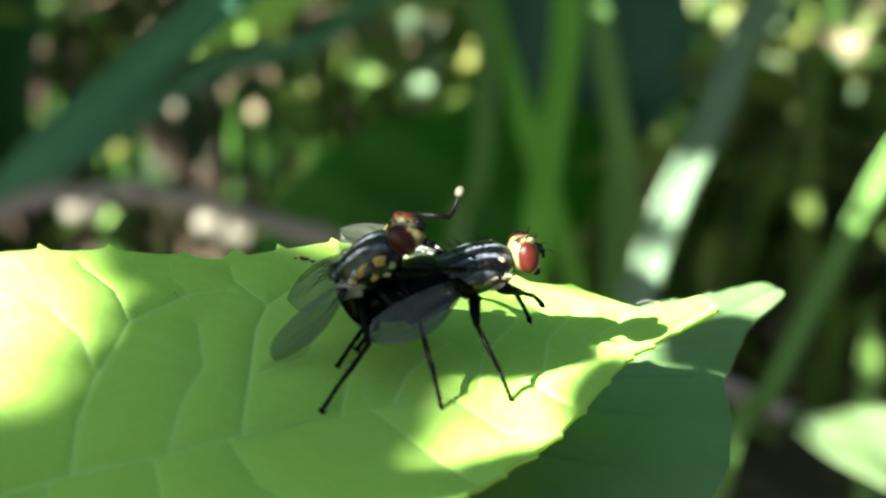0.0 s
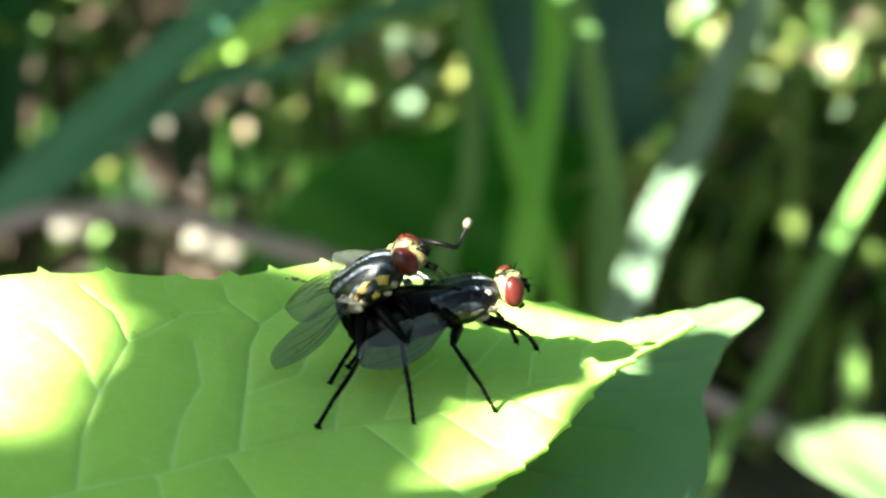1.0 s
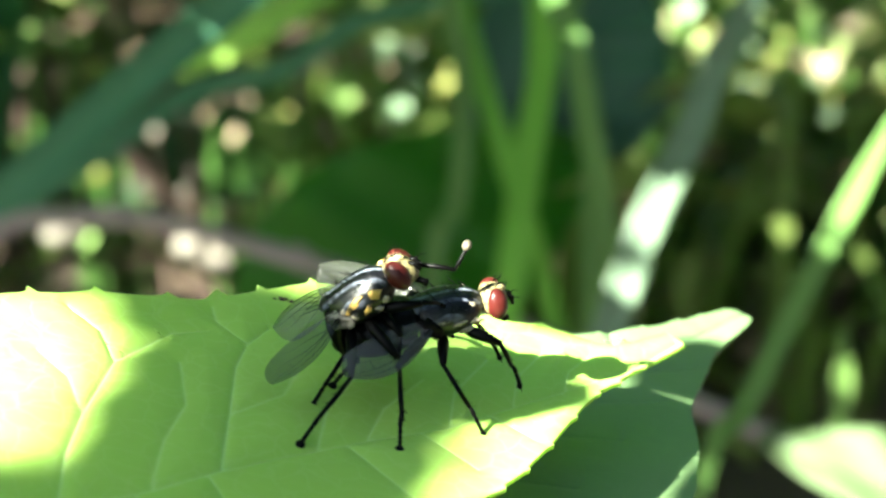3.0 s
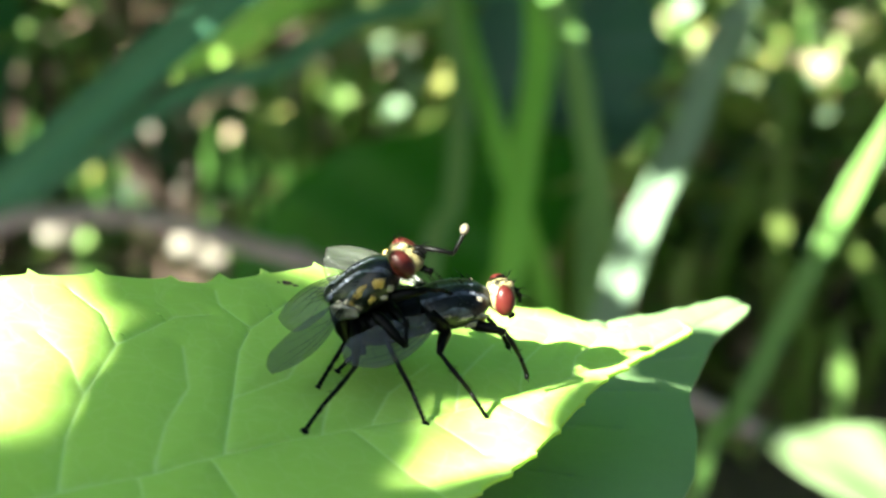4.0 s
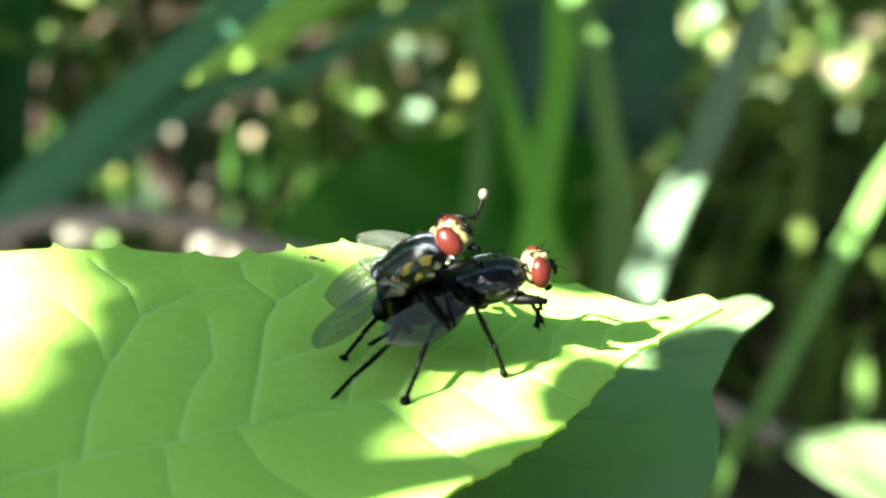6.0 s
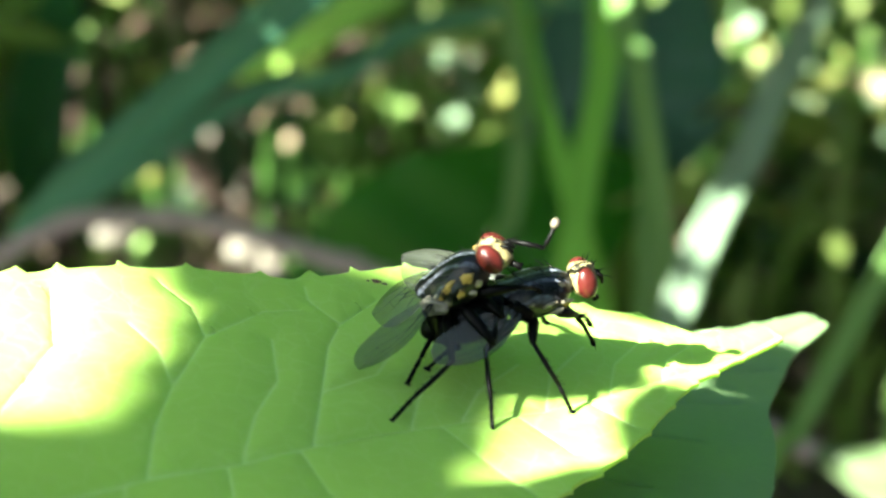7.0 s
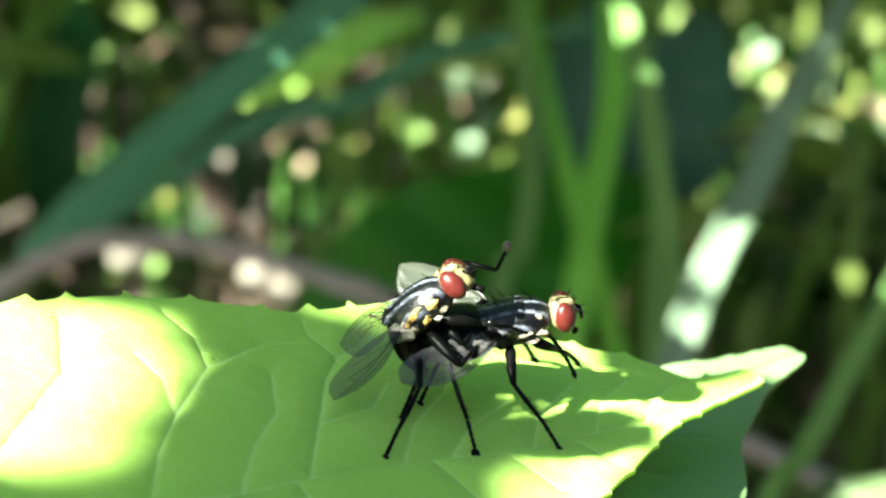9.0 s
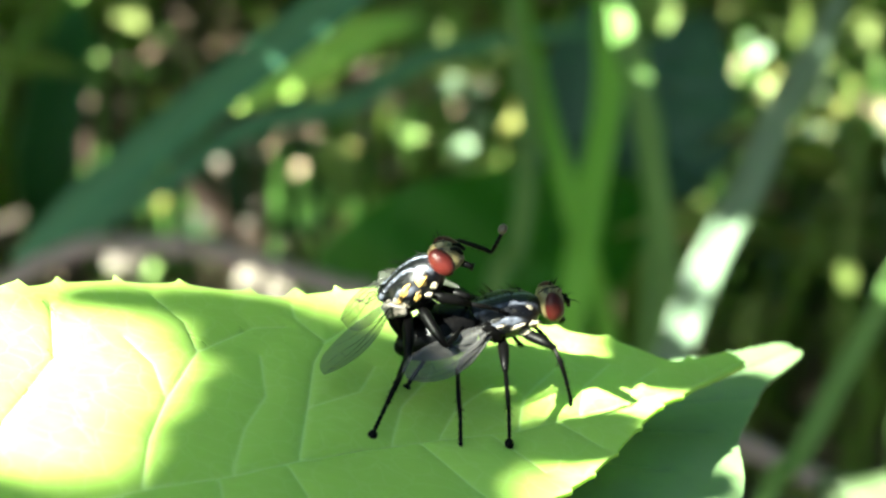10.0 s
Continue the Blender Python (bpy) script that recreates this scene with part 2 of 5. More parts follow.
MINT = leaf_material("mint_green_weed_leaf", (0.15, 0.22, 0.125), (0.19, 0.27, 0.165), (0.17, 0.23, 0.16), (0.10, 0.17, 0.08), mesh_size=250.0)
DRY_LEAF = leaf_material("dry_leaf", (0.13, 0.095, 0.060), (0.20, 0.155, 0.105), (0.24, 0.19, 0.13), (0.15, 0.10, 0.05), mesh_size=250.0, share=0.2)
BROAD = leaf_material("broad_leaf", (0.020, 0.095, 0.005), (0.032, 0.130, 0.008), (0.034, 0.12, 0.012), (0.04, 0.17, 0.008), mesh_size=200.0)
LITTER = plain_material("dry_litter", (0.05, 0.028, 0.017), (0.12, 0.085, 0.06), 220.0, 0.8, island=True)
CHIP = plain_material("pale_chip", (0.045, 0.037, 0.029), (0.10, 0.085, 0.07), 500.0, 0.75)
SOIL = plain_material("soil", (0.018, 0.013, 0.010), (0.055, 0.040, 0.028), 60.0, 0.95, relief=0.8)
VEIN = plain_material("leaf_vein", (0.60, 0.70, 0.32), (0.68, 0.76, 0.42), 900.0, 0.45)
# Vein colour darkened by hand to carry the lower leaf's shade.
VEIN_SHADE = plain_material("shaded_leaf_vein", (0.09, 0.19, 0.05), (0.12, 0.24, 0.07), 900.0, 0.45)
DARK_BROWN = plain_material("dark_brown", (0.012, 0.006, 0.004), (0.035, 0.018, 0.012), 300.0, 0.9)
STEM = plain_material("brown_stem", (0.13, 0.10, 0.105), (0.21, 0.165, 0.17), 400.0, 0.7)
THORAX = striped_thorax("striped_thorax")
EYE = eye_material("red_eye")
BLACK = plain_material("black_cuticle", (0.0005, 0.0005, 0.0006), (0.0012, 0.0011, 0.0011), 3000.0, 0.42, gloss=0.045)
ABDOMEN = plain_material("dark_abdomen", (0.0005, 0.0005, 0.0007), (0.0022, 0.002, 0.002), 1100.0, 0.26, gloss=0.07)
FACE = plain_material("pale_face", (0.07, 0.056, 0.020), (0.17, 0.145, 0.08), 1500.0, 0.5)
HEAD = mottled_material("dusted_head", (0.006, 0.005, 0.003), (0.115, 0.096, 0.045), 1500.0, 0.36, 0.48)
GOLD = mottled_material("golden_patch", (0.003, 0.002, 0.001), (0.26, 0.165, 0.045), 1500.0, 0.36, 0.46)
CREAM = mottled_material("cream_patch", (0.003, 0.003, 0.003), (0.17, 0.145, 0.11), 1700.0, 0.40, 0.50)
SCALE = plain_material("pale_calypter", (0.05, 0.043, 0.036), (0.13, 0.115, 0.098), 1600.0, 0.35)
PAD = plain_material("pale_pad", (0.03, 0.024, 0.015), (0.06, 0.05, 0.036), 3000.0, 0.6)
WING_PALE = wing_material("pale_wing", (0.058, 0.056, 0.056), 0.30, 0.24)
WING_CLEAR = wing_material("clear_wing", (0.034, 0.037, 0.030), 0.46, 0.24)
SPECK = plain_material("dark_speck", (0.02, 0.008, 0.005), (0.06, 0.025, 0.015), 3000.0, 0.8)
SILK = plain_material("silk", (0.3, 0.3, 0.28), (0.5, 0.5, 0.46), 3000.0, 0.3)


# ---- mesh helpers ----
def part(name, bm, material, parent=None, label="", smooth=True):
    """Links a bmesh as one mesh object under a thing or a part."""
    me = bpy.data.meshes.new(name)
    bmesh.ops.recalc_face_normals(bm, faces=bm.faces)
    bm.to_mesh(me)
    bm.free()
    me.materials.append(material)
    for p in me.polygons:
        p.use_smooth = smooth
    ob = new(name, me)
    if parent:
        ob.parent = parent
    if label:
        ob["label"] = label
    return ob


def sheet(name, points, material, parent=None, values=None):
    """A grid of points (rows, columns, 3) as one surface, with an optional vein mask."""
    rows, cols = points.shape[:2]
    n = np.arange(rows * cols).reshape(rows, cols)
    quads = np.stack((n[:-1, :-1], n[1:, :-1], n[1:, 1:], n[:-1, 1:]), -1).reshape(-1, 4)
    me = bpy.data.meshes.new(name)
    me.from_pydata(points.reshape(-1, 3).tolist(), [], quads.tolist())
    if values is not None:
        at = me.attributes.new("vein", "FLOAT", "POINT")
        at.data.foreach_set("value", values.reshape(-1).astype(np.float32))
    for p in me.polygons:
        p.use_smooth = True
    me.materials.append(material)
    ob = new(name, me)
    if parent:
        ob.parent = parent
    return ob


def loft(rings, sides=20, bm=None):
    """Closed body along x through rings of (x, y, z, half width, half height)."""
    bm = bm or bmesh.new()
    loops = []
    for x, y, z, ry, rz in rings:
        loops.append([bm.verts.new((x * MM, (y + ry * math.cos(a)) * MM, (z + rz * math.sin(a)) * MM)) for a in (2 * math.pi * k / sides for k in range(sides))])
    for p, q in zip(loops, loops[1:]):
        for k in range(sides):
            bm.faces.new((p[k], p[(k + 1) % sides], q[(k + 1) % sides], q[k]))
    bm.faces.new(loops[0])
    bm.faces.new(loops[-1])
    return bm


def dense(rings, n):
    """Smooth rings between the given ones."""
    r = np.array(rings)
    k = np.linspace(0, len(r) - 1, n)
    out = []
    for v in k:
        i = min(int(v), len(r) - 2)
        f = v - i
        p0, p1, p2, p3 = r[max(i - 1, 0)], r[i], r[i + 1], r[min(i + 2, len(r) - 1)]
        out.append(0.5 * (2 * p1 + (p2 - p0) * f + (2 * p0 - 5 * p1 + 4 * p2 - p3) * f * f + (3 * p1 - p0 - 3 * p2 + p3) * f ** 3))
    for o in out:
        o[3:] = np.maximum(o[3:], 0.02)
    return out


def ball(center, radii, bm=None, turn=(0, 0, 0), u=18, v=12):
    bm = bm or bmesh.new()
    m = pose(*(c * MM for c in center), *turn) @ Matrix.Diagonal((*(r * MM for r in radii), 1))
    bmesh.ops.create_uvsphere(bm, u_segments=u, v_segments=v, radius=1, matrix=m)
    return bm


def tube(points, radii, sides=8, bm=None):
    """A tapered round rod along points, in metres."""
    bm = bm or bmesh.new()
    pts = [Vector([float(c) for c in p]) for p in points]
    loops = []
    side = None
    for i, p in enumerate(pts):
        d = (pts[min(i + 1, len(pts) - 1)] - pts[max(i - 1, 0)]).normalized()
        if side is None:
            side = d.orthogonal().normalized()
        side = (side - d * side.dot(d)).normalized()
        other = d.cross(side)
        loops.append([bm.verts.new(p + float(radii[i]) * (math.cos(a) * side + math.sin(a) * other)) for a in (2 * math.pi * k / sides for k in range(sides))])
    for p, q in zip(loops, loops[1:]):
        for k in range(sides):
            bm.faces.new((p[k], p[(k + 1) % sides], q[(k + 1) % sides], q[k]))
    bm.faces.new(loops[0])
    bm.faces.new(loops[-1])
    return bm


def flake(center, radii, turn, seed):
    """A flat patch with an uneven outline."""
    bm = ball((0, 0, 0), (1, 1, 1), u=20, v=14)
    for v in bm.verts:
        p = v.co / MM
        v.co = p * (1 + 0.55 * noise.noise(Vector((p.x * 2.3, p.y, p.z * 2.3)) + Vector((7.0 * seed, 0, 0))))
    bm.transform(pose(*(c * MM for c in center), *turn) @ Matrix.Diagonal((*(r * MM for r in radii), 1)))
    return bm


def bristle(bm, at, way, length, thick=0.022):
    tube([Vector(at) * MM, (Vector(at) + Vector(way).normalized() * length * 0.55 + Vector((-0.02 * length, 0, 0))) * MM,
          (Vector(at) + Vector(way).normalized() * length) * MM], [thick * MM, thick * 0.7 * MM, thick * 0.15 * MM], 4, bm)


def along(points, n):
    """n points on a smooth curve through the given ones."""
    p = np.array(points, float)
    k = np.linspace(0, len(p) - 1, n)
    out = []
    for v in k:
        i = min(int(v), len(p) - 2)
        f = v - i
        p0, p1, p2, p3 = p[max(i - 1, 0)], p[i], p[i + 1], p[min(i + 2, len(p) - 1)]
        out.append(0.5 * (2 * p1 + (p2 - p0) * f + (2 * p0 - 5 * p1 + 4 * p2 - p3) * f * f + (3 * p1 - p0 - 3 * p2 + p3) * f ** 3))
    return np.array(out)


def mmp(*points):
    return [tuple(c * MM for c in p) for p in points]


# ---- ground ----
def build_ground():
    n = 160
    k = np.linspace(-1, 1, n)
    grow = np.sign(k) * (np.abs(k) * 0.6 + 300 * np.abs(k) ** 9)
    x, y = np.meshgrid(grow, grow + 0.45)
    z = np.array([[0.003 * noise.noise((a * 22, b * 22, 0)) + 0.002 * noise.noise((a * 70, b * 70, 3)) if abs(a) < 2 and abs(b) < 3 else 0.0 for a, b in zip(ra, rb)] for ra, rb in zip(x, y)])
    ob = sheet("ground", np.stack((x, y, z - 0.004), -1), SOIL)
    tagged(ob, "dark damp soil under weeds and grass", "ground", kind="structure")


build_ground()


# ---- the serrated leaf and the one below it ----
def distance_to(lines, x, y):
    best = np.full(x.shape, 1e9)
    for line in lines:
        for (ax, ay), (bx, by) in zip(line, line[1:]):
            dx, dy = bx - ax, by - ay
            t = np.clip(((x - ax) * dx + (y - ay) * dy) / (dx * dx + dy * dy), 0, 1)
            best = np.minimum(best, np.hypot(x - ax - t * dx, y - ay - t * dy))
    return best


def serrated_leaf(name, tip, way, length, left, right, main, minor, material, teeth, curl, bite=0.75, cols=240):
    """A leaf blade in millimetres on its own plane. left and right: rows of distance from the tip and half width."""
    a = np.array(way) / np.hypot(*way)
    s = np.concatenate((np.linspace(0, 45, 460), np.linspace(45, length, 40)[1:]))
    ramp_up = np.minimum(1, s / 3)
    saw = ((s / teeth + 0.13 * np.sin(s * 1.7)) % 1.0)
    tooth = bite * ((1 - saw) ** 5 - 0.13) * np.minimum(1, s / 6)
    wl = np.interp(s, *np.array(left).T) + tooth
    other = 0.3 * np.roll(tooth, 9)
    wr = np.interp(s, *np.array(right).T) + other
    smooth_l = np.convolve(np.pad(wl - tooth, 6, mode="edge"), np.ones(13) / 13, "valid")
    smooth_r = np.convolve(np.pad(wr - other, 6, mode="edge"), np.ones(13) / 13, "valid")
    blend = np.minimum(1, s / 4)
    wl = np.maximum((smooth_l * blend + (wl - tooth) * (1 - blend)) + tooth, 0.02)
    wr = np.maximum((smooth_r * blend + (wr - other) * (1 - blend)) + other, 0.02)
    c = np.linspace(-1, 1, cols)
    c = np.sign(c) * np.abs(c) ** 0.9
    w = np.where(c[None, :] > 0, c[None, :] * wl[:, None], c[None, :] * wr[:, None])
    x = tip[0] - s[:, None] * a[0] - w * a[1]
    y = tip[1] - s[:, None] * a[1] + w * a[0]
    d1 = distance_to(main, x, y)
    d2 = distance_to(minor, x, y)
    d = np.minimum(d1, d2)
    z = 0.26 * (1 - np.exp(-d / 0.9)) - 0.26
    z = z - 0.06 * np.exp(-(d1 / 0.18) ** 2)
    z = z + np.array([[0.05 * noise.noise((p * 0.28, q * 0.28, 1.0)) + 0.025 * noise.noise((p * 0.9, q * 0.9, 7.0)) for p, q in zip(rp, rq)] for rp, rq in zip(x, y)])
    z = z + curl(s[:, None] + 0 * w, w)
    mask = np.maximum(0.9 * np.exp(-(d1 / 0.11) ** 2), 0.7 * np.exp(-(d2 / 0.10) ** 2))
    return sheet(name, np.stack((x, y, z), -1) * MM, material, values=mask)


def blade_with_rim(ob, thick):
    mod = ob.modifiers.new("thickness", "SOLIDIFY")
    mod.thickness = thick
    mod.offset = -1.0


TOP_MAIN = [[(12.6, 4.4), (10.6, 0.3), (7.3, -4.4), (2.3, -11.3), (-1.2, -14.7), (-3.2, -16.8), (-6.9, -20.9), (-9.4, -24.2), (-12.7, -27.8), (-14.6, -30.3), (-33, -52)],
            [(-12.7, -27.8), (-13.4, -23.0), (-13.5, -18.9), (-13.2, -13.1), (-14.4, -10.2), (-16.4, -8.4)], [(-13.2, -13.1), (-11.3, -8.6), (-9.8, -7.4)],
            [(-6.9, -20.9), (-7.4, -15.5), (-7.9, -10.5), (-7.8, -7.8), (-6.6, -4.0)],
            [(-18.5, -35.0), (-19.6, -27.0), (-19.0, -18.0), (-20.5, -12.5)]]
TOP_MINOR = [[(-9.4, -24.2), (-9.7, -19.5), (-9.4, -15.5), (-10.4, -11.5)], [(-3.2, -16.8), (-3.3, -12.5), (-2.4, -8.0), (-3.0, -3.0)], [(-1.2, -14.7), (-0.8, -11.0), (0.6, -7.0)],
             [(2.3, -11.3), (2.2, -7.5), (3.4, -3.0)], [(5.0, -7.8), (5.0, -4.0), (6.0, -0.5)], [(-7.8, -7.8), (-9.6, -6.2), (-10.0, -4.8)],
             [(-13.5, -18.9), (-14.8, -15.6), (-16.6, -13.8)], [(-7.4, -15.5), (-5.4, -12.2), (-5.1, -9.0)],
             [(-7.4, -21.5), (-5.5, -24.8), (-2.0, -27.0)], [(-9.9, -24.7), (-8.7, -29.0), (-5.0, -33.0)], [(-2.0, -15.6), (1.0, -18.6), (3.0, -20.0)], [(1.0, -12.5), (4.0, -14.8)],
             [(-13.4, -28.6), (-12.6, -33.0), (-9.0, -38.0)], [(7.3, -4.7), (7.4, -2.0), (8.4, 0.6)], [(4.0, -9.0), (6.4, -10.4)]]
TOP_LEFT = [(0, 0.35), (0.25, 0.8), (2.3, 0.80), (4.75, 0.85), (5.1, 1.6), (5.7, 3.1), (7.3, 4.6), (9.4, 6.0), (12, 9.2), (14.5, 11.9), (16.4, 12.2), (21.4, 12.6), (24.3, 13.9), (26.2, 15.2), (29.6, 16.3), (33, 17.0), (40, 17.5), (58, 9), (70, 0.4)]
TOP_RIGHT = [(0, 0.35), (0.5, 0.6), (1.9, 0.9), (5.25, 1.45), (8.2, 2.2), (9.4, 2.4), (12, 3.5), (13.6, 4.2), (16.4, 5.4), (19.5, 6.6), (23.5, 7.6), (27.4, 8.4), (45, 14), (58, 8), (70, 0.4)]
leaf = serrated_leaf("leaf", (12.72, 4.86), (0.615, 0.789), 70, TOP_LEFT, TOP_RIGHT, TOP_MAIN, TOP_MINOR, LEAF_GREEN, 2.9, lambda s, w: 0.0 * w)
tagged(leaf, "fresh light green serrated leaf with pale veins, partly sunlit", "leaf")
blade_with_rim(leaf, 0.00022)

def vein_parts(blade, lines, radius, drop, material):
    for i, line in enumerate(lines):
        p = along([(x, y, -0.245 - drop) for x, y in line], 10 * len(line))
        r = np.linspace(1.0, 0.5, len(p)) if i else np.linspace(0.6, 2.2, len(p))
        part("midrib" if i == 0 else "side_vein", tube(p * MM, r * radius * MM, 8), material, blade, "pale raised vein")


def petiole(blade, base, way, material):
    p = along([(base[0], base[1], -0.3), (base[0] - way[0] * 6, base[1] - way[1] * 6, -1.5), (base[0] - way[0] * 12, base[1] - way[1] * 12, -4.0)], 12)
    part("petiole", tube(p * MM, [0.55 * MM] * 12, 10), material, blade)


vein_parts(leaf, TOP_MAIN + TOP_MINOR[:12], 0.080, 0.045, VEIN)
petiole(leaf, (-32.6, -51.8), (0.641, 0.767), VEIN)

LOW_MAIN = [[(16.8, 18.4), (-4, -20), (-14, -38)]] + [[(16.8 - 0.476 * k, 18.4 - 0.879 * k), (16.8 - 0.476 * k + q * 0.10 * k + 0.9, 18.4 - 0.879 * k + 2.2 - q * 0.04 * k), (16.8 - 0.476 * k + q * 0.20 * k + 1.6, 18.4 - 0.879 * k + 4.4 - q * 0.08 * k)] for k in (14, 20, 26, 33, 40) for q in (-0.9, 0.9)]
LOW_SIDE = [(0, 0.3), (0.5, 0.75), (1.2, 0.95), (3, 1.25), (6.6, 1.8), (11, 3.4), (14.4, 4.6), (18, 7.2), (22.6, 9.6), (32, 12.5), (45, 9), (56, 0.4)]
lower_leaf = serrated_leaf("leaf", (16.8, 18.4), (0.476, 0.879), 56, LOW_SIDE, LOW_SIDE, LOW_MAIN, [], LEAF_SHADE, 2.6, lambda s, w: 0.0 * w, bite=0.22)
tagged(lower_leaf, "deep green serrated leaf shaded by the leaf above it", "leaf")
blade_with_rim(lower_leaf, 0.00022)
vein_parts(lower_leaf, LOW_MAIN, 0.085, 0.055, VEIN_SHADE)
petiole(lower_leaf, (-9.9, -30.8), (0.476, 0.879), VEIN_SHADE)
lower_leaf.matrix_world = pose(0.3 * MM, 3.3 * MM, -1.5 * MM) @ LEAF_REST @ pose(0, 0, -4 * MM)


# ---- the flies ----
def wing(parent, base, tip, chord, widths, material, vein_material):
    """A clear wing from base to tip, in millimetres; chord points to its trailing edge."""
    base, tip = Vector(base), Vector(tip)
    ax = (tip - base)
    length = ax.length
    ax.normalize()
    ch = Vector(chord)
    ch = (ch - ax * ch.dot(ax)).normalized()
    up = ax.cross(ch)

    def at(u, v):
        end = 1.0 if u < 0.75 else math.sqrt(max(0.0, 1 - ((u - 0.75) / 0.25) ** 2.4)) * 0.995 + 0.005
        lead = -widths[0] * math.sin(math.pi * min(u * 0.9, 1)) * length * end
        trail = (0.05 + widths[1] * math.sin(math.pi * min(0.5, 0.7 * u)) ** 0.9) * length * end
        w = lead + (trail - lead) * v
        arch = 0.05 * length * math.sin(math.pi * u) * (1 - 1.2 * v) + 0.012 * length * math.sin(v * 17 + u * 3)
        return (base + ax * (u * length) + ch * w + up * arch) * MM

    grid = np.array([[at(u, v) for v in np.linspace(0, 1, 12)] for u in 1 - np.linspace(1, 0, 30) ** 1.9])
    ob = sheet("wing", grid, material, parent)
    bm = bmesh.new()
    for v0, v1, u0, u1 in ((0.0, 0.0, 0.0, 0.97), (0.12, 0.10, 0.05, 0.96), (0.2, 0.3, 0.05, 0.98), (0.25, 0.55, 0.08, 0.9), (0.3, 0.85, 0.08, 0.7)):
        us = np.linspace(u0, u1, 12)
        tube([Vector(at(u, v0 + (v1 - v0) * k / 11)) for k, u in enumerate(us)], np.linspace(0.020, 0.006, 12) * MM, 5, bm)
    tube([Vector(at(0.52, v)) for v in (0.27, 0.36, 0.45)], [0.012 * MM] * 3, 4, bm)
    tube([Vector(at(0.72, v)) for v in (0.27, 0.42, 0.52)], [0.012 * MM] * 3, 4, bm)
    part("wing_vein", bm, vein_material, ob)
    return ob


LEGS = {"front": ((0.55, 0.75, -0.65), 1.9, 1.7, 1.3), "middle": ((-0.45, 0.75, -0.75), 2.4, 2.3, 1.6), "hind": ((-1.3, 0.7, -0.7), 3.05, 2.8, 1.8)}


def hairs(parent, rnd, count, length, reach):
    bm = bmesh.new()
    for _ in range(count):
        x = rnd.uniform(0.2, 0.97) * length
        bristle(bm, (x, 0, 0), (0.7, rnd.uniform(-1, 1), rnd.uniform(-1, 1)), rnd.uniform(0.6, 1.0) * reach, 0.016)
    return tagged(part("bristles", bm, BLACK, parent), kind="stuff")


def leg_parts(root, rnd, which, pad):
    hip, femur, tibia, tarsus = LEGS[which]
    f = part("femur", tube([(0, 0, 0), (0.25 * femur * MM, 0, 0.03 * MM), (0.6 * femur * MM, 0, 0.05 * MM), (femur * MM, 0, 0)], [0.17 * MM, 0.29 * MM, 0.25 * MM, 0.14 * MM], 10), BLACK, root)
    hairs(f, rnd, 22, femur, 0.45)
    t = part("tibia", tube([(0, 0, 0), (0.5 * tibia * MM, 0, 0.03 * MM), (tibia * MM, 0, 0)], [0.105 * MM, 0.120 * MM, 0.100 * MM], 8), BLACK, root)
    hairs(t, rnd, 30, tibia, 0.42)
    xs, rs = [], []
    x = 0.0
    for share in (0.36, 0.18, 0.15, 0.13, 0.18):
        step = share * tarsus
        xs += [x, x + step * 0.8]
        rs += [0.075, 0.12]
        x += step
    a = part("tarsus", tube([(v * MM, 0, 0) for v in xs + [x]], [r * MM for r in rs + [0.07]], 7), BLACK, root)
    part("foot_pad", ball((x, 0, -0.05), ((0.28, 0.24, 0.18) if which != "front" else (0.20, 0.16, 0.12)) if not pad else (0.27, 0.27, 0.22), u=10, v=8), PAD if pad else BLACK, a)
    for q in (-1, 1):
        bm = bmesh.new()
        bristle(bm, (x, 0.05 * q, 0), (0.6, 0.5 * q, -0.4), 0.34, 0.035)
        part("claw", bm, BLACK, a)
    return f, t, a


